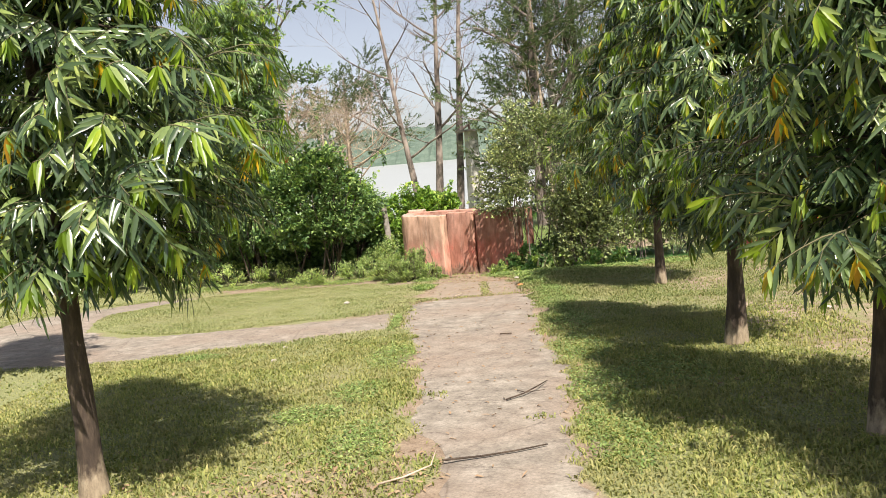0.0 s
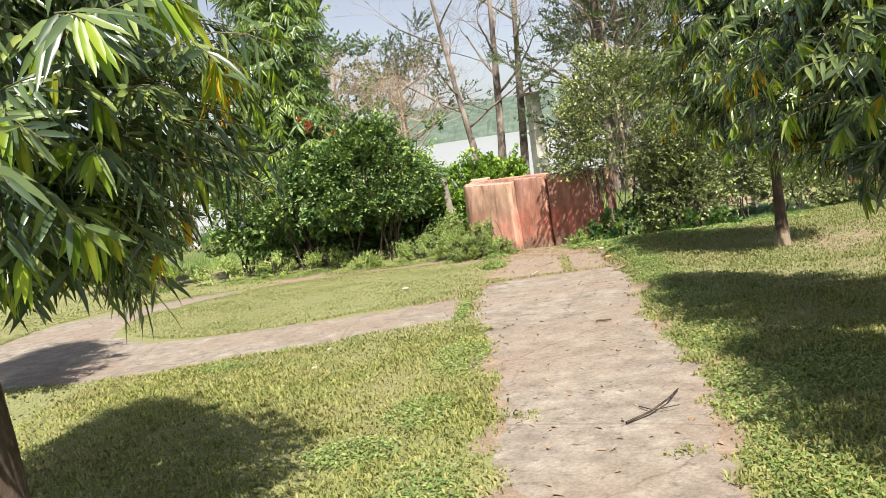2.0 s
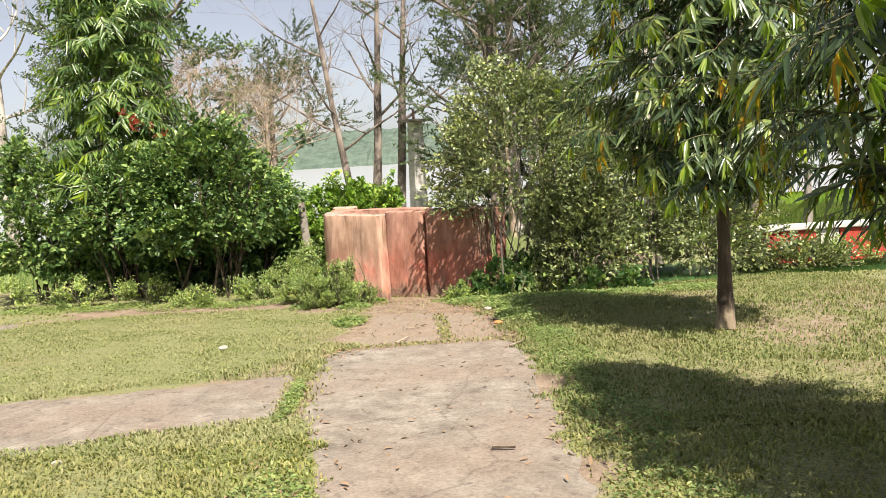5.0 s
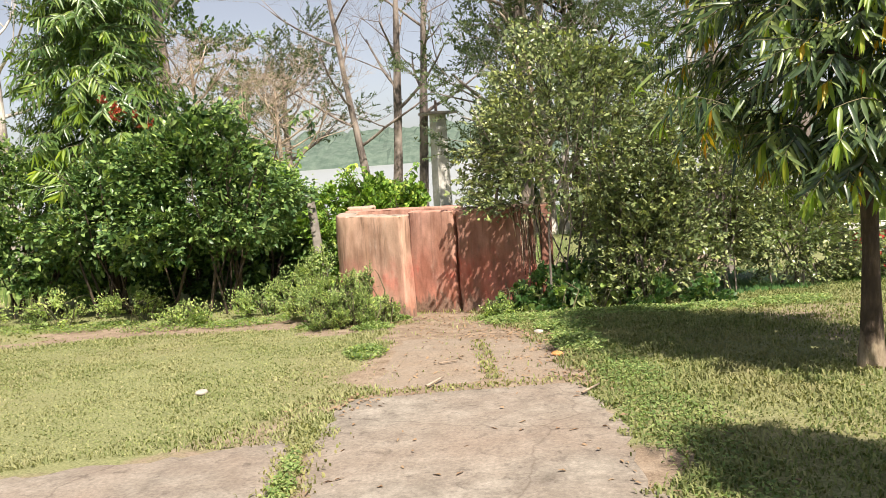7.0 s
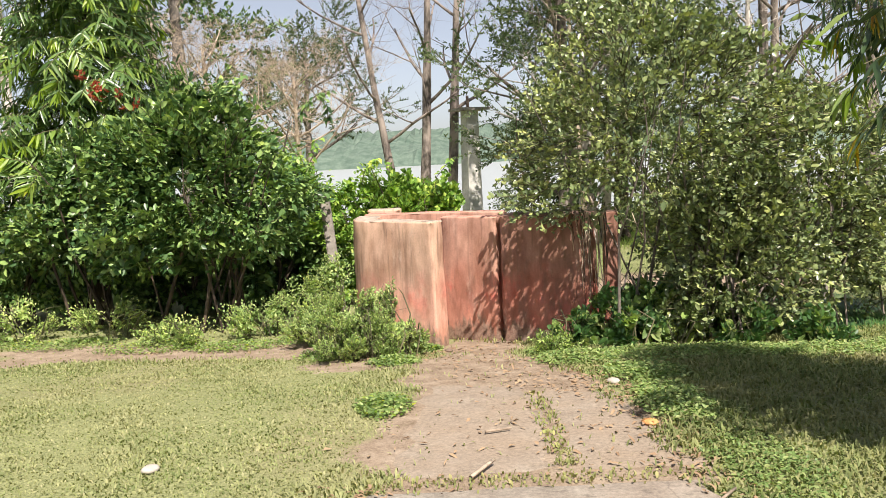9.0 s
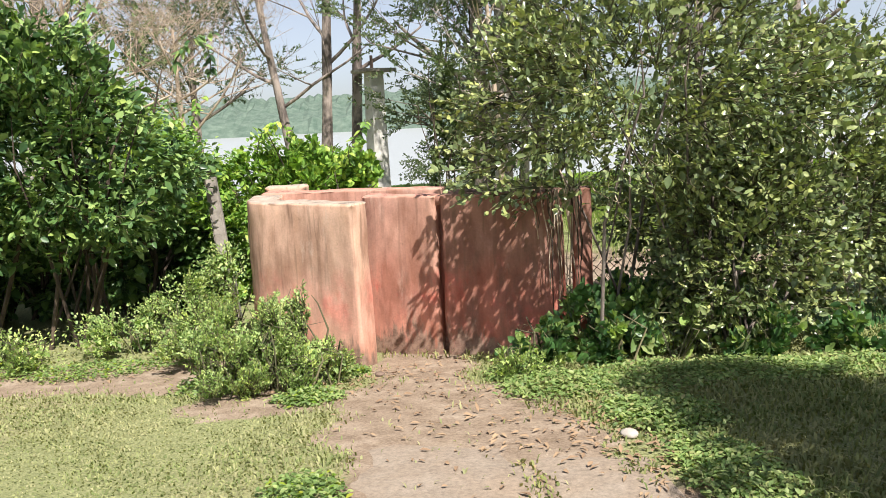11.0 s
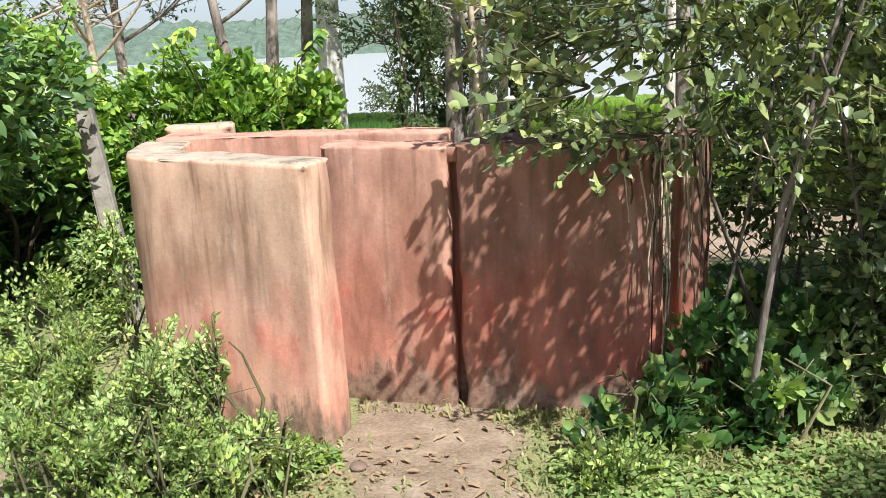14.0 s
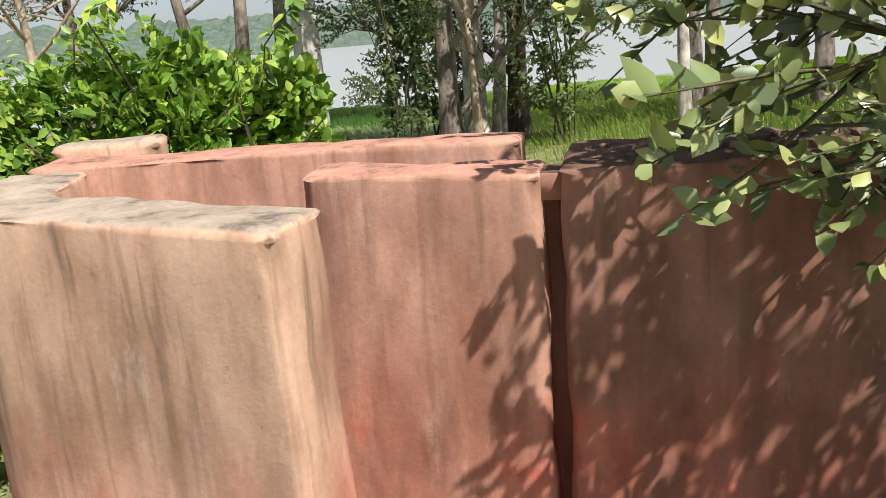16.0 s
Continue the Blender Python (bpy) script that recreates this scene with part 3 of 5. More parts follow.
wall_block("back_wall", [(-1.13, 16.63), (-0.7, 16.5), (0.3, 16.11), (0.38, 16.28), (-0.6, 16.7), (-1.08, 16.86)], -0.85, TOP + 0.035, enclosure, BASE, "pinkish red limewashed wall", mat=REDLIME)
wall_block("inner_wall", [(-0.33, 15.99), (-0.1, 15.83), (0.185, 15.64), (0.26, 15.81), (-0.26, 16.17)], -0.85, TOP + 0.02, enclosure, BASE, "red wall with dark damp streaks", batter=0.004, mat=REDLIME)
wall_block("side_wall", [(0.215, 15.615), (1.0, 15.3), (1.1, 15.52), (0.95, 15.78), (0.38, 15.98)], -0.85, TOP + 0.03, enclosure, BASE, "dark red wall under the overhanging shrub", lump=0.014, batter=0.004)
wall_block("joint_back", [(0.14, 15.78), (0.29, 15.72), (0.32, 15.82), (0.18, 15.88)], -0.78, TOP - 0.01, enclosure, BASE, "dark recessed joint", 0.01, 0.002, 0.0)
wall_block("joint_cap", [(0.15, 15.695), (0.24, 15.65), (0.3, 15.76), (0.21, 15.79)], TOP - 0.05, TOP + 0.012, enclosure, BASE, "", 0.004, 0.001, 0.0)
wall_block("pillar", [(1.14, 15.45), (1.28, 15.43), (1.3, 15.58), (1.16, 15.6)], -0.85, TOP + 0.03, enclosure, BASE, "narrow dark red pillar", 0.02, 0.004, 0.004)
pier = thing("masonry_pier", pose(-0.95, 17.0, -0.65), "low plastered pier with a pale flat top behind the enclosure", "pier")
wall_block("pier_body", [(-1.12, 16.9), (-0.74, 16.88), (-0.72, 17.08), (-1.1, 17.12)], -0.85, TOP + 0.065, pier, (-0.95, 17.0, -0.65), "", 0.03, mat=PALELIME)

# rubble and earth that lies on the side wall
for k in range(26):
    bm = bmesh.new()
    bmesh.ops.create_icosphere(bm, subdivisions=1, radius=rnd(0.012, 0.035))
    for q in bm.verts:
        q.co *= rnd(0.75, 1.25)
        q.co.z *= 0.6
    u = rnd(0.1, 0.95)
    x, y = 0.3 + 0.72 * u, 15.68 - 0.2 * u + rnd(-0.04, 0.16)
    tagged(part("rubble", bm, RUBBLE, m=pose(x, y, TOP + 0.034, 0, 0, rnd(0, 360))), "brown crumb of mortar and earth on the wall top", "rubble", "rubble on the wall")


# ---- plants: shared sprays ----
def ashoka_spray(k, tip, leaf=None):
    """A few drooping twiglets with long wavy leaves in two ranks; tip says what the youngest leaves look like (0 dark, 1 light green, 2 yellow)."""
    random.seed(100 + k)
    sh = Shape()
    for b in range(3):
        pts, q = [], Vector((0, 0, 0))
        d = Vector((1, (b - 1) * rnd(0.35, 0.8), rnd(-0.2, 0.4)))
        ln = rnd(0.3, 0.48)
        for j in range(5):
            pts.append(q.copy())
            q = q + d.normalized() * (ln / 4)
            d += Vector((rnd(-0.12, 0.12), rnd(-0.2, 0.2), rnd(-0.36, -0.08)))
        sh.tube(pts, [0.005 - 0.0008 * j for j in range(5)], 3, 1, False)
        n = 14
        for j in range(n):
            u = 0.08 + 0.86 * (j + rnd(-0.25, 0.25)) / n
            i = max(0, min(3, int(u * 4)))
            at = pts[i].lerp(pts[i + 1], u * 4 - i)
            t = (pts[i + 1] - pts[i]).normalized()
            sd = Vector((-t.y, t.x, 0)).normalized() * (1 if j % 2 else -1)
            along = t * rnd(0.25, 0.9) + sd * rnd(0.5, 1.1) + Vector((rnd(-0.15, 0.15), rnd(-0.15, 0.15), rnd(-1.15, -0.1)))
            sh.leaf(at, along, Vector((rnd(0.5, 1.2), rnd(-0.5, 0.5), rnd(0.15, 0.8))), rnd(0.1, 0.175), rnd(0.019, 0.028), 0, rnd(0.0, 0.45), rnd(0.04, 0.12), 4, 0.3, 0.75)
        if tip and b != 1:
            # a hanging bunch of young leaves at the twig's end
            for j in range(8):
                slot = 2 if tip == 1 or rnd(0, 1) < 0.35 else 3
                at = pts[3].lerp(pts[4], rnd(0.2, 1.0))
                sh.leaf(at, (rnd(-0.4, 0.55), rnd(-0.45, 0.45), -1), (1, rnd(-0.6, 0.6), 0.2), rnd(0.1, 0.16), rnd(0.02, 0.028), slot, rnd(0, 0.1), rnd(0.04, 0.1), 4, 0.3, 0.75)
    return sh.mesh("leaf_spray", [leaf or ASHOKA, TWIG, YOUNG, YELLOW])


def shrub_spray(k, mat, size, count, reach, broad=0.55, flat=0.5, extra=None):
    """A leafy twig end of a shrub."""
    random.seed(300 + k)
    sh = Shape()
    for b in range(4):
        d = Vector((1, rnd(-0.8, 0.8), rnd(-0.5, 0.6))).normalized()
        pts = [Vector((0, 0, 0)), d * reach * 0.5 + Vector((0, 0, rnd(-0.02, 0.03))), d * reach * rnd(0.8, 1.1) + Vector((0, 0, rnd(-0.08, 0.04)))]
        sh.tube(pts, [0.005, 0.0035, 0.0015], 3, 1, False)
        for j in range(count // 4):
            u = rnd(0.15, 1.0)
            at = pts[0].lerp(pts[1], u * 2) if u < 0.5 else pts[1].lerp(pts[2], u * 2 - 1)
            along = d * 0.6 + Vector((rnd(-1, 1), rnd(-1, 1), rnd(-0.7, 0.5)))
            slot = 2 if extra and u > 0.85 and rnd(0, 1) < 0.5 else 0
            sh.leaf(at, along, Vector((rnd(-flat, flat), rnd(-flat, flat), 1)), size * rnd(0.7, 1.25), size * broad * rnd(0.8, 1.2), slot, rnd(0, 0.3), 0, 3, 0.3, 0.8)
    return sh.mesh("leaf_spray", [mat, TWIG, extra or mat])


SPRAYS = [ashoka_spray(k, t) for k, t in enumerate((0, 0, 0, 0, 1, 0, 0, 1, 2, 0, 2))]
COLUMNAR = [ashoka_spray(30 + k, 1 if k % 2 else 0, COLUMN) for k in range(5)]
BUSHY = [shrub_spray(k, BUSH, 0.078, 44, 0.3) for k in range(5)]
GREYISH = [shrub_spray(20 + k, GREY, 0.05, 44, 0.36, 0.58, 0.9) for k in range(5)]
CREEPY = [shrub_spray(40 + k, CREEPER, 0.066, 52, 0.3, 0.7, 0.45) for k in range(4)]
WEEDY = [shrub_spray(60 + k, PALEWEED, 0.03, 84, 0.22, 0.44, 0.3) for k in range(4)]
BROADY = [shrub_spray(70 + k, SHADE_TINTED_WEED if k else WEED, 0.072, 28, 0.2, 0.7, 0.45) for k in range(3)]
FEATHERY = [shrub_spray(80 + k, FEATHER, 0.085, 120, 0.85, 0.4, 0.9) for k in range(4)]
DARKFAR = [shrub_spray(90 + k, BUSH, 0.12, 100, 0.85, 0.5, 0.9) for k in range(3)]
FLOWERS = [shrub_spray(95 + k, FLOWER, 0.05, 28, 0.14, 0.7, 0.9) for k in range(2)]


def aim(at, out, spin=0.0, size=1.0):
    """A pose at a place whose x axis points along out."""
    out = Vector(out).normalized()
    side = Vector((0, 0, 1)).cross(out)
    side = side.normalized() if side.length > 1e-4 else Vector((0, 1, 0))
    up = out.cross(side)
    r = Matrix((out, side, up)).transposed().to_4x4()
    return Matrix.Translation(at) @ r @ pose(0, 0, 0, spin) @ Matrix.Scale(size, 4)


def trunk_mesh(height, r0, r1, lean, seed, mat, sides=12, flare=0.35):
    random.seed(seed)
    sh, pts, rad = Shape(), [], []
    n = 16
    for k in range(n + 1):
        u = k / n
        pts.append(Vector((lean[0] * u + 0.03 * math.sin(5 * u + seed), lean[1] * u + 0.03 * math.cos(4 * u + seed), height * u - 0.06)))
        rad.append((r0 * (1 - u) + r1 * u) * (1 + flare * max(0, 1 - u * 9)) * (1 + 0.05 * math.sin(17 * u + seed)))
    sh.tube(pts, rad, sides)
    for q in sh.v:
        q += Vector((noise.noise(q * 6), noise.noise(q * 6 + Vector((9, 0, 0))), 0)) * r0 * 0.22
    return sh.mesh("trunk", [mat]), pts


def ashoka_tree(x, y, seed, z0, z1, rmax, count=300, lean=(0, 0), r0=0.085, label="", shift=(0, 0), group="ashoka trees by the path", low=0.32, size=1.0, taper=0.72, sprays=None, fill=9):
    """A young mast tree: a straight trunk and a full crown of drooping twigs."""
    gz = lie1(x, y)
    tree = thing("ashoka_tree", pose(x, y, gz), label, "tree", group)
    me, pts = trunk_mesh(z1 - 0.3, r0, 0.02, lean, seed, TRUNKBARK)
    put("trunk", me, tree, label="dark brown bark, sunlight painted pale on the foot")
    random.seed(seed)
    limbs, spots = [], []
    for k in range(count):
        u = (k + rnd(0, 1)) / count
        h = z0 + (z1 - z0) * u ** 1.15
        prof = min(1.0, low + (1 - low) * math.sin(min(1.0, u / 0.3) * math.pi / 2)) * (1 - max(0, u - 0.3) / 0.7 * taper)
        w = k * 2.39996 + rnd(-0.4, 0.4)
        r = rmax * prof * math.sqrt(rnd(0.22, 1.0)) * rnd(0.85, 1.08)
        spots.append((h, w, max(0.05, r - 0.38), u))
    for h, w, r, u in spots[::8]:
        c = Vector((lean[0] * h / z1 + shift[0] * 0.6, lean[1] * h / z1 + shift[1] * 0.6, 0))
        a = Vector((lean[0] * h / z1, lean[1] * h / z1, h - 0.1 + 0.25 * r))
        b = c + Vector((r * math.cos(w), r * math.sin(w), h + 0.05))
        one = Shape()
        one.tube([a, a.lerp(b, 0.5) + Vector((0, 0, 0.1)), b], [0.016, 0.011, 0.006], 4, 0, False)
        limbs.append(put("limb", one.mesh("limb", [BARK]), tree))
    inner = Shape()
    for k, (h, w, r, u) in enumerate(spots):
        c = Vector((lean[0] * h / z1 + shift[0], lean[1] * h / z1 + shift[1], h))
        out = Vector((math.cos(w), math.sin(w), rnd(-0.25, 0.3)))
        for _ in range(fill):
            q = c + out * (r * rnd(0.2, 1.15)) + Vector((rnd(-0.2, 0.2), rnd(-0.2, 0.2), rnd(-0.15, 0.15)))
            inner.leaf(q, out + Vector((rnd(-1, 1), rnd(-1, 1), rnd(-1.2, 0))), (rnd(-1, 1), rnd(-1, 1), 1), rnd(0.11, 0.17), 0.028, 0, 0.3, 0.08, 4, 0.3, 0.75)
        roll = rnd(0, 1)
        if sprays:
            spray = random.choice(sprays)
        else:
            spray = SPRAYS[random.choice((0, 1, 2, 3, 5, 6, 9))] if roll < 0.48 else SPRAYS[random.choice((4, 7))] if roll < 0.84 else SPRAYS[random.choice((8, 10))]
        put("leaf_spray", spray, limbs[min(k // 8, len(limbs) - 1)], aim(c + Vector((math.cos(w), math.sin(w), 0)) * r, out + Vector((0, 0, -0.1)), rnd(-60, 60) if roll < 0.6 else rnd(-12, 12), size * rnd(0.85, 1.2)))
    tagged(put("inner_foliage", inner.mesh("inner_foliage", [sprays[0].materials[0] if sprays else ASHOKA]), tree), kind="stuff")
    return tree


def shrub(name, x, y, rx, ry, zlo, zhi, sprays, count, seed, label, category="shrub", stems=9, group="", size=1.0, inner=3, mat=None, leafsize=0.07, rise=0.0, level=None, loose=300, clump=7):
    """A shrub: stems from the ground and a domed, uneven mass of leafy twigs."""
    gz = lie1(x, y) if level is None else level
    ob = thing(name, pose(x, y, gz), label, category, group)
    random.seed(seed)
    stem = []
    zlo, zhi = zlo - gz, zhi - gz
    for k in range(stems):
        w, e = rnd(0, 6.28), rnd(0.25, 0.85)
        a = Vector((rnd(-0.3, 0.3) * rx, rnd(-0.3, 0.3) * ry, -0.05))
        b = Vector((math.cos(w) * rx * e, math.sin(w) * ry * e, zlo + (zhi - zlo) * rnd(0.5, 0.95)))
        m1 = a.lerp(b, 0.4) + Vector((rnd(-0.1, 0.1), rnd(-0.1, 0.1), 0.15))
        m2 = a.lerp(b, 0.75) + Vector((rnd(-0.1, 0.1), rnd(-0.1, 0.1), 0.1))
        r = rnd(0.012, 0.026) * (0.35 if rise else 0.6 if sprays is GREYISH else 1)
        st = Shape()
        st.tube([a, m1, m2, b], [r, r * 0.8, r * 0.5, r * 0.2], 5, 0, False)
        stem.append(put("stem", st.mesh("stem", [TWIG if rise else GREYBARK if sprays is GREYISH else BARK]), ob))
    mass = Shape()
    for k in range(count):
        if k % clump == 0:
            hub = rnd(0, 6.2832), rnd(0, 1) ** 0.8, 1 - rnd(0, 1) ** 2 * 0.45
        w = hub[0] + random.gauss(0, 0.13)
        v = min(1.0, max(0.0, hub[1] + random.gauss(0, 0.07)))
        lob = 0.84 + 0.36 * noise.noise((math.cos(w) * 1.6 + seed, math.sin(w) * 1.6, v * 2.2))
        prof = math.sqrt(max(0.05, 1 - max(0.0, (v - 0.35) / 0.65) ** 2.2)) * (0.66 + 0.34 * min(1, v / 0.3))
        depth = hub[2] * rnd(0.85, 1.05)
        d = Vector((math.cos(w) * rx, math.sin(w) * ry, 0)) * (prof * lob * depth)
        z = zlo + (zhi - zlo) * v * (0.88 + 0.24 * noise.noise((d.x * 1.3 + seed, d.y * 1.3, 4.0)))
        at = Vector((d.x, d.y, z))
        out = Vector((math.cos(w), math.sin(w), (v - 0.3) * 1.6 + rnd(-0.4, 0.4) + rise))
        if k < loose:
            put("leaf_spray", random.choice(sprays), stem[k % len(stem)], aim(at - out.normalized() * 0.12 * size, out, rnd(-180, 180), size * rnd(0.8, 1.25)))
        else:
            for _ in range(10):
                q = at + Vector((rnd(-1, 1), rnd(-1, 1), rnd(-1, 1))) * 0.13 * size
                mass.leaf(q, out + Vector((rnd(-1, 1), rnd(-1, 1), rnd(-0.8, 0.5))), (rnd(-0.6, 0.6), rnd(-0.6, 0.6), 1), leafsize * rnd(0.7, 1.25), leafsize * 0.55, 0, 0.15, 0, 3, 0.3, 0.8)
        for _ in range(inner):
            q = at * rnd(0.45, 0.95)
            q.z = at.z * rnd(0.8, 1.0)
            mass.leaf(q, (rnd(-1, 1), rnd(-1, 1), rnd(-1, 0.5)), (rnd(-1, 1), rnd(-1, 1), 1), leafsize * 1.5, leafsize * 0.9, 0, 0.15, 0, 3, 0.3, 0.8)
    if mass.v:
        tagged(put("inner_foliage", mass.mesh("inner_foliage", [mat or sprays[0].materials[0]]), ob), kind="stuff")
    return ob


def grow(sh, at, d, length, r, depth, spread, up=0.15, sides=6, tips=None, fork=(2, 4)):
    """Adds a limb and its forks to a shape."""
    pts, rad, q = [Vector(at)], [r], Vector(at)
    d = Vector(d).normalized()
    n = 5 if depth > 1 else 3
    for k in range(n):
        d = (d + Vector((rnd(-1, 1), rnd(-1, 1), rnd(-0.6, 0.8))) * 0.13 + Vector((0, 0, up * 0.12))).normalized()
        q = q + d * (length / n)
        pts.append(q.copy())
        rad.append(max(0.003, r * (1 - 0.55 * (k + 1) / n)))
    sh.tube(pts, rad, max(3, sides), 0, False)
    if depth == 0:
        if tips is not None:
            tips.append((q.copy(), d.copy()))
        return
    for _ in range(random.randint(*fork)):
        k = random.randint(2, n)
        s = Vector((rnd(-1, 1), rnd(-1, 1), rnd(-0.35, 0.9))).normalized()
        grow(sh, pts[k], d * (1 - spread) + s * spread, length * rnd(0.5, 0.75), rad[k] * 0.62, depth - 1, spread, up, sides - 1, tips, fork)
    if tips is not None and depth == 1:
        tips.append((q.copy(), d.copy()))


def far_tree(name, x, y, height, r, seed, label, mat, sprays=None, lean=(0, 0), depth=3, start=0.35, limbs=8, reach=0.32, spread=0.6, group="", size=1.0, fork=(2, 4), category="tree", most=300, twins=1):
    """A tall tree by the lake: trunk, limbs and, unless it is bare, leafy sprays at the limbs' ends."""
    gz = lie1(x, y)
    ob = thing(name, pose(x, y, gz), label, category, group)
    tips = []
    random.seed(seed)
    me, pts = trunk_mesh(height, r, r * 0.25, lean, seed, mat, 10, 0.3)
    put("trunk", me, ob)
    random.seed(seed + 1)
    for k in range(limbs):
        sh, mine = Shape(), []
        u = start + (1 - start) * (k + rnd(0, 0.8)) / limbs
        i = min(15, int(u * 16))
        w = k * 2.4 + rnd(-0.5, 0.5)
        grow(sh, pts[i], (math.cos(w), math.sin(w), rnd(0.25, 0.9)), height * reach * rnd(0.6, 1.1) * (1.15 - 0.6 * u), r * 0.38 * (1.1 - u * 0.6), depth, spread, 0.2, 6, mine, fork)
        limb = put("limb", sh.mesh("limb", [mat]), ob)
        tips += [(q, d, limb) for q, d in mine]
    if sprays:
        random.shuffle(tips)
        for q, d, limb in tips[:most]:
            put("leaf_spray", random.choice(sprays), limb, aim(q - d * 0.2, d + Vector((0, 0, -0.15)), rnd(-180, 180), size * rnd(0.75, 1.3)))
    return ob


# ---- trees along the path ----
DARK = "false ashoka tree with drooping dark glossy leaves"
ashoka_tree(-2.26, 4.68, 11, 1.36, 4.2, 1.28, 300, (-0.15, 0.05), 0.074, DARK + " and yellow tips", (0.22, 0.05), low=0.45)
ashoka_tree(2.3, 4.63, 12, 1.0, 4.3, 1.28, 300, (0, 0), 0.07, DARK + ", hanging low", (0.05, -0.1), low=0.62)
ashoka_tree(2.28, 7.2, 13, 1.1, 4.2, 1.24, 300, (0, 0), 0.078, DARK + " and orange young leaves", (0, 0.1), low=0.55)
ashoka_tree(2.58, 11.3, 14, 1.3, 4.6, 1.42, 300, (0, 0), 0.062, DARK + ", foot in sun", (0, 0.05), low=0.5)
ashoka_tree(2.8, 2.3, 18, 1.1, 3.4, 1.25, 100, (0, 0), 0.065, DARK + ", shading the lawn", (0, 0), low=0.6, fill=18)
ashoka_tree(-4.97, 8.3, 15, 1.2, 4.2, 1.25, 150, (0.05, 0), 0.062, DARK + " beside the side path", (0, 0.1))
ashoka_tree(-7.4, 17.4, 16, 0.8, 4.2, 1.5, 130, (0, 0), 0.1, DARK + " beside the hedge", (0, 0))
ashoka_tree(-4.6, 18.4, 17, 0.9, 6.0, 1.3, 300, (0, 0), 0.1, "tall columnar false ashoka with bright green hanging leaves", (0, 0), low=0.92, size=1.3, taper=0.3, sprays=COLUMNAR, fill=16)

# ---- shrubs round the enclosure ----
shrub("flowering_bush", -3.05, 17.2, 1.6, 1.2, 0.02, 1.95, BUSHY, 700, 21, "dense green bush with small pointed leaves, dark underneath", "bush", 14, inner=4)
shrub("flowering_bush", -5.6, 17.9, 1.5, 1.0, -0.4, 1.75, BUSHY, 420, 22, "dense green bush in the hedge beside the lawn", "bush", 12, inner=5, loose=200)
shrub("flowering_bush", -4.35, 17.5, 0.95, 0.8, -0.02, 1.5, BUSHY, 320, 121, "dense green bush filling the hedge, dark underneath", "bush", 8, inner=5, loose=200)
shrub("flowering_bush", -8.6, 18.2, 1.6, 1.1, -0.5, 1.9, BUSHY, 140, 23, "dense green bush at the hedge's end", "bush", 10, inner=5)
# foliage added behind the bushes so that light doesn't reach the hollow below them
for k, (x, y, r) in enumerate([(-2.4, 18.35, 1.0), (-3.7, 18.5, 1.0), (-5.2, 18.9, 1.1)]):
    shrub("hedge_backing", x, y, r, 0.5, -0.7, 0.75, BUSHY, 190, 124 + k, "backing foliage added behind the hedge to keep light out", "undergrowth", 8, group="undergrowth of the hedge", inner=12, leafsize=0.09, loose=24)
shrub("creeper_hedge", -0.98, 18.75, 1.45, 0.75, -0.7, 1.08, CREEPY, 560, 24, "bright green broad-leaved creeper covering a fence", "hedge", 12, leafsize=0.066)
shrub("creeper_hedge", -2.7, 19.2, 1.3, 0.7, -0.7, 1.3, CREEPY, 420, 25, "bright green broad-leaved creeper behind the post", "hedge", 10, leafsize=0.066, loose=200)
shrub("overhanging_shrub", 1.54, 15.18, 1.42, 1.1, 0.5, 2.3, GREYISH, 350, 26, "open shrub with small oval grey-green leaves over the red wall", "shrub", 9, leafsize=0.05, inner=1, level=lie1(1.9, 15.9), clump=1)
shrub("overhanging_shrub", 3.0, 15.65, 1.1, 0.95, -0.3, 1.65, GREYISH, 460, 27, "open shrub with small oval grey-green leaves beside the lawn", "shrub", 14, leafsize=0.05, inner=1, clump=1, loose=240)
shrub("overhanging_shrub", 4.2, 15.9, 0.85, 0.7, -0.5, 0.85, GREYISH, 210, 28, "thin grey-green shrub at the lawn's far edge", "shrub", 10, leafsize=0.05, inner=1, clump=1)
shrub("overhanging_shrub", 5.5, 15.9, 1.0, 0.5, -0.7, -0.38, GREYISH, 100, 29, "low dark shrub before the painted wall", "shrub", 6, leafsize=0.058, inner=1, clump=1)
shrub("overhanging_shrub", 2.5, 16.6, 0.95, 0.5, -0.25, 1.5, GREYISH, 260, 129, "grey-green shrub in the shade behind the fence", "shrub", 6, leafsize=0.055, inner=3, loose=60, clump=1)
shrub("overhanging_shrub", 2.2, 15.05, 0.72, 0.45, -0.5, 1.0, GREYISH, 190, 30, "grey-green shrub growing down to the lawn edge", "shrub", 8, leafsize=0.05, inner=1, clump=1)
shrub("weed_clump", 7.0, 15.7, 1.3, 0.4, -0.5, -0.12, WEEDY, 60, 39, "low weeds before the painted wall", "weed", 6, rise=0.9, size=0.9, inner=1, leafsize=0.04)
random.seed(72)
bloom = thing("flower_cluster", pose(-3.7, 16.95, 1.75), "cluster of small red flowers on the bush top", "flowers")
for k in range(9):
    put("flower_head", FLOWERS[k % 2], bloom, aim((rnd(-0.35, 0.3), rnd(-0.25, 0.1), rnd(-0.05, 0.3)), (rnd(-1, 1), -1, 0.6), rnd(0, 360), 0.75))

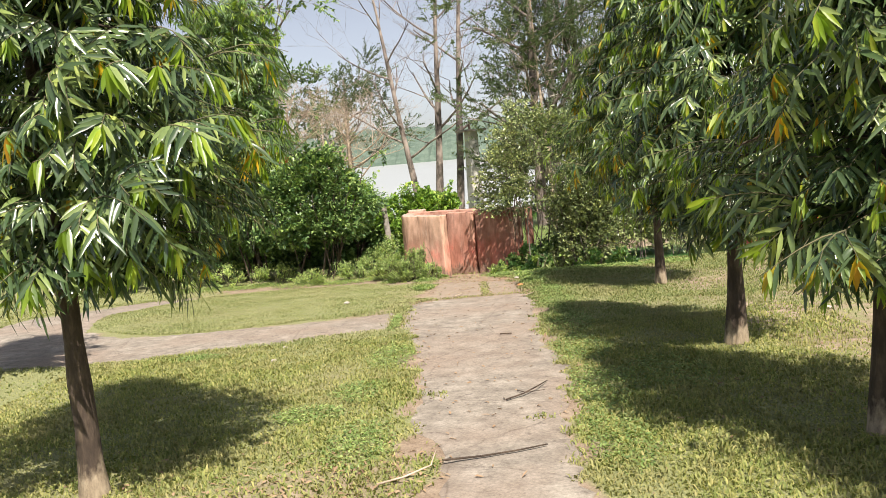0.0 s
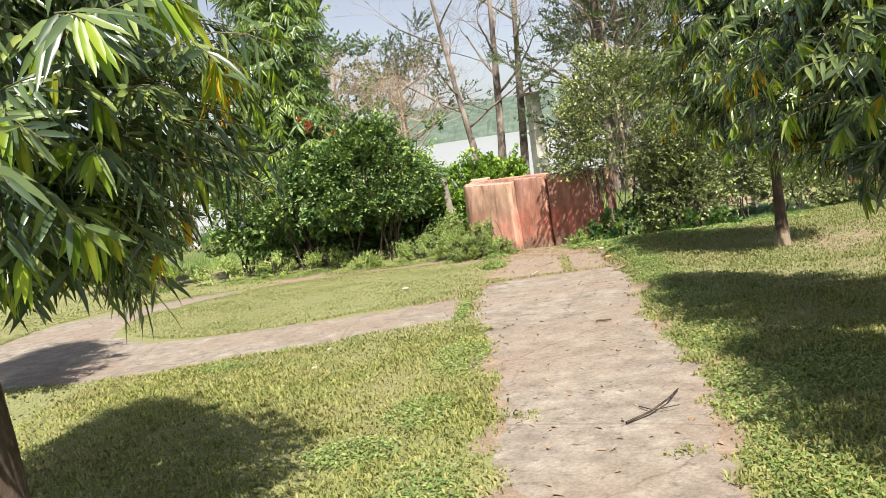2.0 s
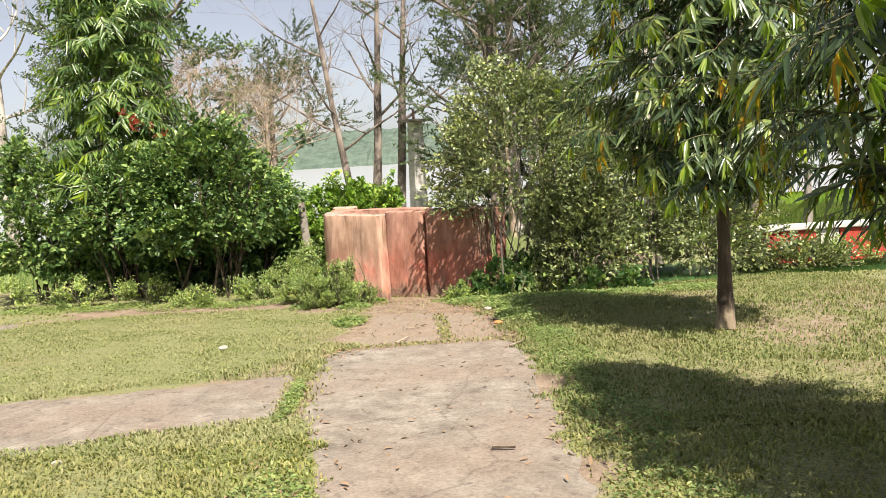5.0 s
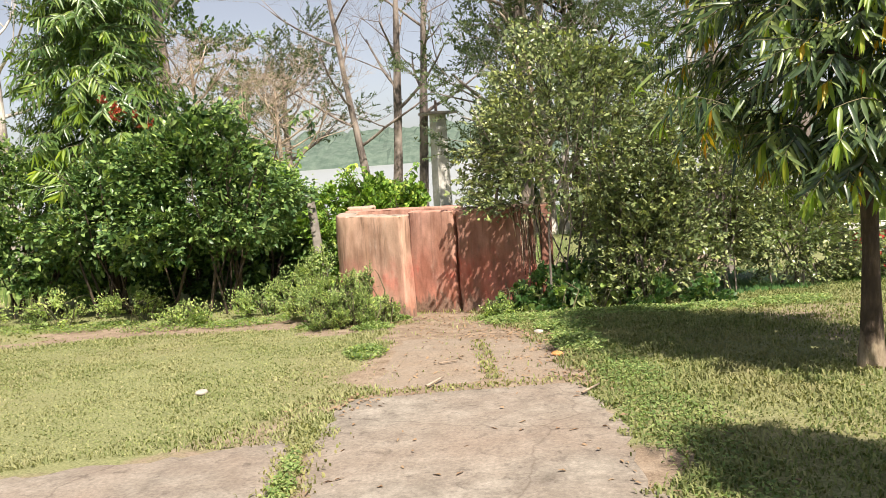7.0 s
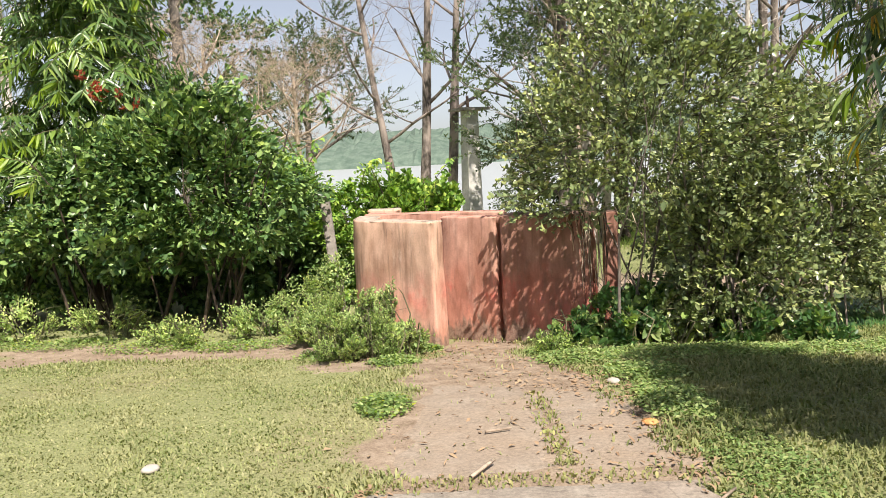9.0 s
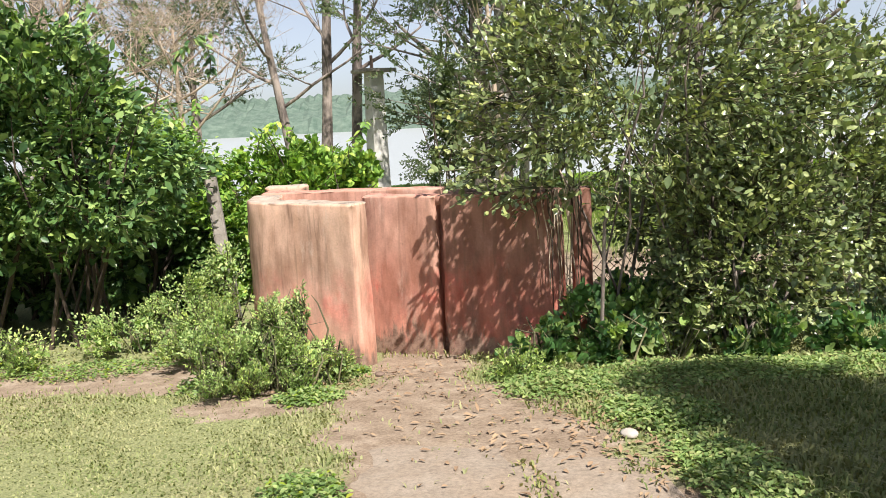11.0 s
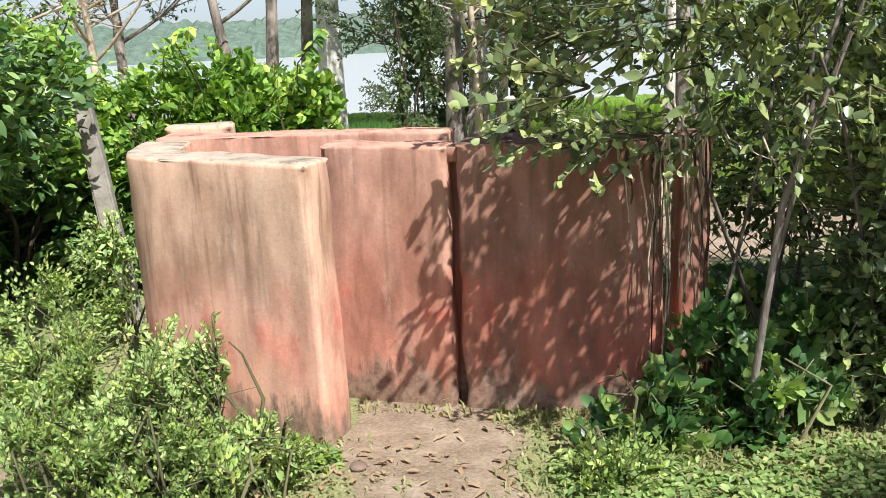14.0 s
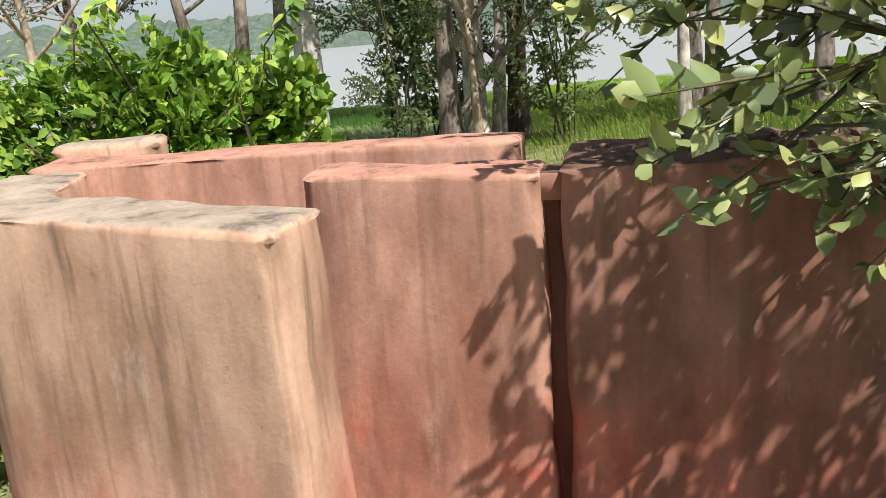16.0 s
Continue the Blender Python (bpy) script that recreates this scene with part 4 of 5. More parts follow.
# weeds at the foot of the walls and hedges
for k, (x, y, r, h) in enumerate([(-1.18, 14.85, 0.26, 0.36), (-0.92, 15.0, 0.22, 0.52), (-1.22, 15.3, 0.26, 0.56), (-0.78, 14.8, 0.16, 0.26), (-1.0, 15.45, 0.2, 0.6), (-1.05, 14.95, 0.26, 0.45), (-0.95, 15.2, 0.22, 0.5), (-1.35, 15.05, 0.24, 0.4), (-0.62, 14.95, 0.14, 0.28), (-0.74, 15.0, 0.18, 0.68), (-0.92, 14.9, 0.2, 0.6)]):
    shrub("weed_clump", x, y, r, r, lie1(x, y) + 0.02, lie1(x, y) + h, WEEDY, 40, 131 + k, "light green upright weed at the corner of the red wall", "weed", 6, rise=1.5, group="weeds at the wall", size=0.75, inner=1, leafsize=0.035)
shrub("weed_clump", -1.5, 15.9, 0.35, 0.35, -0.62, -0.2, WEEDY, 70, 32, "light green weeds beside the enclosure", "weed", 6, rise=0.9, size=0.8, inner=1, leafsize=0.04)
for k, (x, y, r, h) in enumerate([(-2.2, 16.5, 0.5, 0.34), (-3.0, 16.35, 0.5, 0.22), (-3.9, 16.75, 0.7, 0.42), (-4.9, 16.9, 0.7, 0.46), (-6.1, 17.0, 0.7, 0.44), (-7.3, 17.2, 0.7, 0.42), (-1.8, 16.8, 0.45, 0.62), (-1.5, 17.2, 0.3, 0.75)]):
    shrub("weed_clump", x, y, r, 0.3, lie1(x, y) + 0.02, lie1(x, y) + h, WEEDY, 70, 133 + 7 * k, "low green weeds along the hedge foot", "weed", 6, rise=0.9, group="weeds along the hedge", size=0.9, inner=4, leafsize=0.032, loose=26)
# dark leaves here carry part of the shrub's shade in their colour
for k, (x, y, r, h) in enumerate([(0.75, 14.95, 0.22, 0.36), (1.25, 14.9, 0.28, 0.38), (1.7, 14.85, 0.3, 0.3), (2.2, 14.75, 0.3, 0.28), (2.75, 14.6, 0.3, 0.25), (0.55, 14.75, 0.14, 0.16), (1.15, 15.18, 0.26, 0.5), (1.5, 15.15, 0.32, 0.5), (1.9, 15.2, 0.32, 0.45), (1.5, 15.55, 0.3, 0.5), (2.3, 15.5, 0.4, 0.45)]):
    shrub("broad_weed", x, y, r, 0.22, lie1(x, y) + 0.02, lie1(x, y) + h, BROADY if k not in (2, 5) else WEEDY, 26, 43 + k, "broad-leaved weed under the shrub, dark leaves with shade put in", "weed", 6, rise=0.9, group="weeds along the hedge", size=0.8, inner=1, leafsize=0.08)

# ---- posts, pillar, low wall ----
def fence_post(x, y, z1, lean, label, w=0.05, mat=CONCRETE):
    gz = lie1(x, y)
    bm = bmesh.new()
    bmesh.ops.create_cube(bm, size=1)
    for q in bm.verts:
        u = q.co.z + 0.5
        q.co.x, q.co.y, q.co.z = q.co.x * 2 * w * (1.12 - 0.2 * u) + lean[0] * u, q.co.y * 2 * w * (1.1 - 0.2 * u) + lean[1] * u, u * (z1 - gz + 0.1) - 0.1
    bmesh.ops.bevel(bm, geom=bm.edges[:], offset=0.012, segments=2, affect="EDGES")
    bmesh.ops.subdivide_edges(bm, edges=[e for e in bm.edges if e.calc_length() > 0.3], cuts=7, use_grid_fill=True)
    for q in bm.verts:
        q.co += Vector((noise.noise(q.co * 9), noise.noise(q.co * 9 + Vector((5, 0, 0))), 0)) * 0.008
    return tagged(part("fence_post", bm, mat, m=pose(x, y, gz), smooth=False), label, "post", "fence posts")


fence_post(-1.52, 17.6, 0.68, (-0.13, 0.0), "leaning weathered grey fence post in the creeper", 0.055, CONCRETE)
fence_post(3.9, 17.2, 0.75, (0.02, 0), "weathered concrete fence post behind the shrubs", 0.05)
fence_post(6.4, 17.4, 0.7, (0.0, 0), "weathered concrete fence post behind the shrubs", 0.05)

gz = lie1(0.56, 32)
tower = thing("concrete_pillar", pose(0.56, 32, gz), "tall weathered concrete pillar with a flat slab on top by the lake", "pillar")
sh = Shape()
sh.tube([(0, 0, -0.3), (0, 0, 1.6), (0.02, 0, 2.32 - gz)], [0.33, 0.3, 0.26], 4)
put("shaft", sh.mesh("shaft", [WHITEWASH], False), tower)
sh = Shape()
sh.tube([(0.02, 0, 2.32 - gz), (0.02, 0, 2.4 - gz)], [0.62, 0.62], 4)
sh.f.append((3, 2, 1, 0)), sh.s.append(0)
put("cap_slab", sh.mesh("cap_slab", [CONCRETE], False), tower, label="thin dark overhanging slab")
sh = Shape()
sh.tube([(-0.02, 0, 2.4 - gz), (-0.02, 0, 2.75 - gz)], [0.05, 0.04], 6)
put("stub", sh.mesh("stub", [RUBBLE], False), tower)

wall = thing("boundary_wall", pose(0, 0, 0), "low boundary wall with red and white painted blocks", "wall")
for k in range(9):
    bm = bmesh.new()
    bmesh.ops.create_cube(bm, size=1)
    x = 5.7 + 0.56 * k
    bmesh.ops.scale(bm, vec=(0.76 if k % 2 == 0 else 0.34, 0.2, 0.5), verts=bm.verts)
    bmesh.ops.bevel(bm, geom=bm.edges[:], offset=0.015, segments=1, affect="EDGES")
    part("painted_block", bm, REDPAINT if k % 2 == 0 else WHITEWASH, wall, "red block" if k % 2 == 0 else "white block", pose(x, 16.6, -0.45))
bm = bmesh.new()
bmesh.ops.create_cube(bm, size=1)
bmesh.ops.scale(bm, vec=(5.6, 0.3, 0.08), verts=bm.verts)
bmesh.ops.bevel(bm, geom=bm.edges[:], offset=0.015, segments=1, affect="EDGES")
part("coping", bm, WHITEWASH, wall, "", pose(7.95, 16.6, -0.155))

# ---- trees by the lake ----
far_tree("bare_tree", -0.9, 31, 10.5, 0.16, 51, "tall leafless tree with a straight grey-brown trunk", GREYBARK, lean=(0.75, 0), depth=3, start=0.38, limbs=9, reach=0.3, group="bare trees by the lake")
far_tree("bare_tree", -0.12, 32.5, 10.5, 0.17, 52, "tall leafless tree with a rough broken trunk", GREYBARK, lean=(0.8, 0), depth=3, start=0.36, limbs=8, reach=0.28, group="bare trees by the lake")
far_tree("bare_tree", -1.35, 31.3, 9.5, 0.14, 53, "leafless tree leaning over, with forked branches", GREYBARK, lean=(-1.35, 0), depth=3, start=0.3, limbs=9, reach=0.34, group="bare trees by the lake")
far_tree("bare_tree", -13.0, 33, 9.5, 0.22, 54, "wide leafless tree with pale grey branches", PALEBARK, depth=4, start=0.22, limbs=9, reach=0.42, group="bare trees by the lake", fork=(2, 3))
far_tree("bare_tree", -9.6, 36, 9.0, 0.2, 55, "leafless tree with pale grey branches", PALEBARK, depth=4, start=0.3, limbs=8, reach=0.4, group="bare trees by the lake", fork=(2, 3))
far_tree("dry_tree", -4.9, 25, 4.6, 0.11, 56, "dry thorny tree with tangled tan branches", DRYTWIG, depth=4, start=0.5, limbs=12, reach=0.5, spread=0.75, fork=(3, 4))
far_tree("dry_tree", -3.3, 26, 4.1, 0.1, 57, "dry thorny tree with tangled tan branches", DRYTWIG, depth=4, start=0.5, limbs=11, reach=0.5, spread=0.75, fork=(3, 4))
far_tree("dark_tree", -7.2, 31, 11.0, 0.25, 58, "tall dark-leaved tree behind the hedge", GREYBARK, DARKFAR, depth=2, start=0.3, limbs=12, reach=0.3, size=1.2)
far_tree("feathery_tree", -8.6, 29.5, 7.5, 0.18, 70, "grey-green feathery tree behind the hedge", GREYBARK, FEATHERY, depth=2, start=0.2, limbs=11, reach=0.3, most=150)
far_tree("feathery_tree", -4.3, 34, 6.5, 0.18, 59, "grey-green feathery tree behind dry branches", GREYBARK, FEATHERY, depth=2, start=0.45, limbs=9, reach=0.32)
far_tree("feathery_tree", 2.75, 28.4, 9.5, 0.2, 60, "tall tree with feathery grey-green foliage and grey trunk", GREYBARK, FEATHERY, depth=2, start=0.07, limbs=16, reach=0.26, fork=(3, 4), most=240)
far_tree("feathery_tree", 3.35, 28.9, 9.0, 0.22, 61, "tall tree with feathery grey-green foliage and pale trunk", PALEBARK, FEATHERY, depth=2, start=0.09, limbs=14, reach=0.26, fork=(3, 4))
far_tree("feathery_tree", 4.3, 29.4, 9.5, 0.2, 62, "tall tree with feathery foliage and dark trunk", BARK, FEATHERY, depth=2, start=0.07, limbs=14, reach=0.26, fork=(3, 4))
far_tree("pale_tree", 3.75, 29.0, 10.0, 0.12, 63, "slim tree with a smooth pale trunk, nearly bare", PALEBARK, lean=(0.5, 0), depth=3, start=0.4, limbs=8, reach=0.25)
far_tree("pale_tree", 3.05, 27.8, 8.5, 0.075, 64, "slim forked dry tree with pale branches", DRYTWIG, lean=(-0.3, 0), depth=3, start=0.3, limbs=9, reach=0.3)
far_tree("feathery_tree", 8.2, 30, 10.0, 0.2, 65, "tall tree with feathery foliage and grey trunk", GREYBARK, FEATHERY, depth=2, start=0.3, limbs=14, reach=0.28, fork=(3, 4), most=130)
far_tree("feathery_tree", 10.5, 29, 10.0, 0.22, 66, "tall tree with feathery foliage and grey trunk", GREYBARK, FEATHERY, depth=2, start=0.3, limbs=14, reach=0.28, fork=(3, 4), most=130)
far_tree("pale_tree", 7.1, 28.2, 7.5, 0.13, 67, "slim tree with a blotched pale trunk", PALEBARK, depth=3, start=0.35, limbs=8, reach=0.3)
far_tree("pale_tree", 7.9, 28.6, 8.0, 0.17, 68, "slim tree with a brown trunk", GREYBARK, depth=3, start=0.35, limbs=8, reach=0.3)


random.seed(77)
for k, (x, y, r, zt) in enumerate([(1.75, 27.0, 0.75, 2.4), (4.4, 27.6, 0.9, 2.6), (3.1, 30.5, 1.1, 1.6)]):
    shrub("lakeside_bush", x, y, r, r * 0.8, -0.9, zt, FEATHERY, 110, 150 + k, "dark feathery bush round the tree trunks by the lake", "bush", 6, group="bushes by the lake", size=0.6, inner=10, leafsize=0.09, loose=50, clump=3)


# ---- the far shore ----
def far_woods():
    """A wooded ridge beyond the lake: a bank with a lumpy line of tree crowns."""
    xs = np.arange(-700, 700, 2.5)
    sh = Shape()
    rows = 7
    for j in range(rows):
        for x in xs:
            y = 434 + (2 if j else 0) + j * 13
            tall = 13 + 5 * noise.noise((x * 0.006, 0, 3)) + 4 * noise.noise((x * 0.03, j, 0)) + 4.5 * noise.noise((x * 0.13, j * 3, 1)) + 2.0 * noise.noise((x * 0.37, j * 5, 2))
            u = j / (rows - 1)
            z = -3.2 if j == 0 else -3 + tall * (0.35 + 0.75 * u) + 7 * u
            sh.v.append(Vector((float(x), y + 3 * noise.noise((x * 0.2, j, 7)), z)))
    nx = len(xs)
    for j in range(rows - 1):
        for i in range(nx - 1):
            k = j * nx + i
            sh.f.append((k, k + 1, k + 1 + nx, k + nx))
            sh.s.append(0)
    tagged(put("backdrop", sh.mesh("backdrop", [FARHILL], False)), "wooded hills along the far lake shore, haze painted into their colour", "hills", kind="structure")


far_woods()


# ---- meadow between the hedge and the lake ----
def meadow(n, x0, x1, y0, y1, seed, hmin, hmax, width, mat, label):
    g = np.random.default_rng(seed)
    x, y = g.uniform(x0, x1, n), g.uniform(y0, y1, n)
    h = g.uniform(hmin, hmax, n)
    blades("meadow_grass", np.stack([x, y, lie(x, y) - 0.01], -1), h, label, mat, width, 0.8, seed=seed)


meadow(60000, -14, 22, 19.6, 40, 81, 0.1, 0.3, 0.016, WEED, "rough green grass between hedge and lake")
# bank grass split at x=7: bright colour for sun, dark colour for tree shade
meadow(20000, 7, 40, 38, 58, 82, 0.2, 0.5, 0.035, FIELD, "bright yellow-green grass on the lake bank")
meadow(18000, -20, 7, 38, 58, 84, 0.2, 0.45, 0.035, SHADE_TINTED_WEED, "grass on the lake bank, tree shade painted as dark green")
# dark blades paint the shrubs' shade onto this grass
meadow(16000, 1.3, 8.5, 15.2, 17.4, 83, 0.03, 0.09, 0.008, SHADE_TINTED_WEED, "rough grass under the shrubs, shade painted as dark green")


def ground_cover(name, n, spots, seed, size, label, mats, tall=0.07):
    """A carpet of creeping weeds over a few soft-edged spots (x, y, rx, ry)."""
    random.seed(seed)
    sh = Shape()
    for _ in range(n):
        x, y, rx, ry = random.choice(spots)
        w, r = rnd(0, 6.2832), math.sqrt(rnd(0, 1)) * rnd(0.75, 1.1)
        x, y = x + rx * r * math.cos(w), y + ry * r * math.sin(w)
        if bool(on_slab(np.float64(x), np.float64(y))) and rnd(0, 1) < 0.93:
            continue
        z = lie1(x, y) + tall * rnd(0.1, 1) * (1.1 - 0.6 * r)
        sh.leaf((x, y, z), (rnd(-1, 1), rnd(-1, 1), rnd(-0.2, 0.5)), (rnd(-0.5, 0.5), rnd(-0.5, 0.5), 1), size * rnd(0.6, 1.3), size * 0.5, 0 if rnd(0, 1) < 0.9 else 1, 0.2, 0, 3, 0.3, 0.8)
    return tagged(put(name, sh.mesh(name, mats)), label, "weeds", kind="stuff")


ground_cover("creeping_weeds", 15000, [(0.75, 14.35, 0.4, 0.35), (1.3, 14.35, 0.5, 0.45), (1.9, 14.3, 0.5, 0.4), (2.6, 14.2, 0.5, 0.35), (3.4, 14.3, 0.5, 0.35), (1.05, 13.6, 0.3, 0.4), (1.0, 12.7, 0.22, 0.5), (0.6, 14.75, 0.25, 0.25)], 91, 0.036, "bright green creeping weeds in front of the shrub", [WEED, BLADE])
ground_cover("creeping_weeds", 9000, [(-1.35, 15.2, 0.3, 0.35), (-1.7, 16.3, 0.35, 0.35), (-2.4, 16.05, 0.5, 0.28), (-3.3, 16.2, 0.6, 0.3), (-4.3, 16.6, 0.6, 0.3), (-5.4, 16.8, 0.7, 0.3), (-0.75, 14.6, 0.22, 0.2), (-0.72, 15.35, 0.22, 0.16), (-0.5, 15.2, 0.15, 0.1), (-0.7, 12.9, 0.18, 0.3)], 92, 0.035, "low green weeds along the hedge foot", [WEED, YOUNG])
ground_cover("creeping_weeds", 9000, [(0.95, 6.2, 0.3, 0.7), (1.0, 7.6, 0.3, 0.7), (1.05, 9.0, 0.3, 0.8), (1.1, 10.4, 0.28, 0.8), (1.12, 11.6, 0.25, 0.6), (0.85, 5.0, 0.25, 0.7), (1.5, 6.5, 0.4, 0.6)], 93, 0.027, "small-leaved green weeds at the path's edge", [WEED, BLADE], 0.05)
ground_cover("creeping_weeds", 6000, [(-0.95, 6.6, 0.25, 0.35), (-0.8, 5.2, 0.25, 0.6), (-0.8, 7.9, 0.25, 0.6), (-1.25, 6.0, 0.3, 0.25), (-2.9, 8.6, 0.3, 0.15), (-0.92, 9.9, 0.08, 0.6)], 94, 0.027, "small green weeds on the lawn by the path", [WEED, BLADE], 0.05)


def litter(n, spots, seed, label):
    """Dead leaves scattered on the ground."""
    random.seed(seed)
    sh = Shape()
    for _ in range(n):
        x, y, rx, ry = random.choice(spots)
        x, y = x + rx * random.gauss(0, 0.55), y + ry * random.gauss(0, 0.55)
        sh.leaf((x, y, lie1(x, y) + 0.012), (rnd(-1, 1), rnd(-1, 1), rnd(-0.1, 0.2)), (rnd(-0.4, 0.4), rnd(-0.4, 0.4), 1), rnd(0.025, 0.07), rnd(0.008, 0.022), 0, 0.1, 0.1, 3, 0.5, 0.8)
    return tagged(put("leaf_litter", sh.mesh("leaf_litter", [DEADLEAF])), label, "dead leaves", kind="stuff")


litter(520, [(0.1, 14.2, 0.6, 0.8), (0.5, 13.4, 0.6, 0.8), (0.1, 12.2, 0.8, 0.8), (0.7, 12.6, 0.4, 0.9), (-0.6, 14.9, 0.5, 0.3)], 95, "dry brown leaves on the earth before the enclosure")
litter(420, [(0, 9.5, 0.8, 1.6), (0, 6.5, 0.7, 1.5), (-0.7, 8.2, 0.3, 1.5), (0.75, 8.5, 0.3, 2), (-0.6, 4.6, 0.5, 0.5), (-1.6, 5.0, 0.9, 0.5)], 96, "dry brown leaves on the footpath")
litter(500, [(-0.9, 4.6, 0.6, 0.6), (-1.7, 4.6, 0.7, 0.5), (-3.0, 16.0, 1.6, 0.3), (2.6, 5.6, 1.2, 1.4), (3.2, 10.6, 1.0, 1.2)], 97, "dry brown leaves in the grass")


def stick(pts, r, label, mat=BARK):
    sh = Shape()
    sh.tube([Vector((x, y, lie1(x, y) + 0.014 + r + h)) for x, y, h in pts], [r * (1 - 0.5 * k / len(pts)) for k in range(len(pts))], 6)
    return tagged(put("stick", sh.mesh("stick", [mat])), label, "stick", "sticks on the path")


stick([(-0.24, 4.7, 0.01), (0.0, 4.75, 0), (0.2, 4.8, 0.0), (0.39, 4.87, 0)], 0.0075, "straight dry brown stick lying across the footpath")
stick([(-0.6, 4.42, 0), (-0.45, 4.45, 0.02), (-0.3, 4.55, 0.04), (-0.27, 4.66, 0.09)], 0.006, "thin dry curved twig at the path's edge", DRYTWIG)
stick([(0.2, 5.95, 0), (0.34, 6.05, 0.01), (0.46, 6.2, 0.02), (0.55, 6.42, 0)], 0.007, "forked dark twig on the footpath")
stick([(0.3, 6.2, 0), (0.36, 6.08, 0.01), (0.5, 6.1, 0.015)], 0.004, "thin dark twig on the footpath")
stick([(0.28, 8.52, 0), (0.4, 8.5, 0)], 0.008, "short dark twig on the footpath")
stick([(-0.12, 12.24, 0), (0.02, 12.28, 0)], 0.008, "short pale twig on the earth", DRYTWIG)
stick([(-0.22, 11.55, 0), (-0.1, 11.75, 0.01)], 0.01, "short pale twig in the path joint", DRYTWIG)
stick([(0.72, 11.1, 0), (0.86, 11.25, 0.01)], 0.008, "short pale twig at the path's edge", DRYTWIG)

for x, y, r, mt, lab in [(-2.02, 8.2, 0.045, STONE, "small pale stone in the grass"), (-2.04, 8.85, 0.04, STONE, "small pale stone in the grass"), (3.64, 8.5, 0.06, STONE, "pale stone on the shaded lawn"), (-1.78, 11.9, 0.06, STONE, "flat white pebble on the lawn"), (0.77, 12.3, 0.06, WRAPPER, "crumpled orange wrapper on the earth"), (0.78, 13.3, 0.06, STONE, "rough stone at the path's edge"), (-0.3, 15.1, 0.05, RUBBLE, "dark stone at the wall foot")]:
    bm = bmesh.new()
    bmesh.ops.create_icosphere(bm, subdivisions=2, radius=r * 0.72)
    for q in bm.verts:
        q.co *= 1 + 0.35 * noise.noise(q.co * 14 + Vector((x, y, 0)))
        q.co.z *= 0.45
    tagged(part("stone" if mt is not WRAPPER else "wrapper", bm, mt, m=pose(x, y, lie1(x, y) + r * 0.26, 0, 0, 40 * x), smooth=mt is STONE), lab, "stone" if mt is not WRAPPER else "litter")


# ---- wire fence and bare twigs beside the enclosure ----
fence = thing("wire_fence", pose(1.36, 16.4, lie1(1.36, 16.4)), "sagging rusty chain-link fence behind the shrub", "fence")
random.seed(88)
for k in range(56):
    sh = Shape()
    a, sg = k % 28, 1 if k < 28 else -1
    x0 = a * 0.075 - 0.35 + (0 if sg > 0 else 0.5)
    sag = rnd(-0.03, 0.03)
    pts = [Vector((x0 + sg * u * 0.5 + 0.015 * math.sin(11 * u + 2 * k), 0.07 * math.sin(5 * u + 0.2 * k) + sag, u * 0.62 - 0.1 * math.sin(1.1 * x0 + 1) * u + 0.02 * math.sin(13 * u + k))) for u in (0, 0.15, 0.3, 0.45, 0.6, 0.75, 0.9, 1.0)]
    sh.tube(pts, [0.003] * 8, 4, 0, False)
    put("wire", sh.mesh("wire", [WIRE]), fence)
# dry roots and creeper stems that hang down the end of the side wall
random.seed(188)
roots = thing("hanging_roots", pose(0.98, 15.27, TOP + 0.03), "dry tan roots and creeper stems hanging down the wall's end", "roots")
for k in range(26):
    sh, q, pts = Shape(), Vector((rnd(-0.2, 0.14), 0, 0.02)), []
    q.y = -0.4 * q.x - 0.035 - rnd(0, 0.03)
    drop = rnd(0.35, 1.0) if q.x > -0.06 else rnd(0.12, 0.4)
    for j in range(8):
        pts.append(q.copy())
        q = q + Vector((rnd(-0.014, 0.014), rnd(-0.006, 0.004), -drop / 7))
    sh.tube(pts, [rnd(0.003, 0.007) * (1 - 0.06 * j) for j in range(8)], 4)
    put("root", sh.mesh("root", [DRYTWIG if k % 3 else BARK]), roots)
random.seed(89)
for k, (x, y, z) in enumerate([(1.1, 15.32, 0.62), (1.0, 15.25, 0.66), (1.22, 15.28, 0.55), (1.35, 15.2, 0.5)]):
    sh, q, d = Shape(), Vector((0, 0, 0)), Vector((rnd(-0.5, 0.3), -0.3, -0.8))
    pts = []
    for j in range(7):
        pts.append(q.copy())
        q = q + d.normalized() * 0.065
        d += Vector((rnd(-0.5, 0.5), rnd(-0.3, 0.3), rnd(-0.3, 0.4)))
    sh.tube(pts, [0.0045 - 0.0005 * j for j in range(7)], 5)
    tagged(put("dry_twig", sh.mesh("dry_twig", [DRYTWIG]), m=pose(x, y, z)), "bare pale twig hanging over the red wall", "twig", "twigs over the wall")


# grass that grows in the joints of the path
g = np.random.default_rng(17)
tx = np.concatenate([g.uniform(-0.75, 0.95, 420), 0.24 + g.normal(0, 0.04, 330), g.normal(-0.9, 0.07, 900), g.normal(0.42, 0.05, 50), g.normal(-0.3, 0.05, 60)])
ty = np.concatenate([11.53 + g.normal(0, 0.05, 420), 11.7 + 1.4 * g.uniform(0, 1, 330) ** 1.5, g.uniform(9.45, 10.9, 900), g.normal(5.5, 0.04, 50), g.normal(6.3, 0.06, 60)])
blades("joint_grass", np.stack([tx, ty, lie(tx, ty) + 0.004], -1), g.uniform(0.008, 0.034, len(tx)), "yellow-green grass tufts in the path joints", BLADE, 0.0055, 1.0, seed=9)

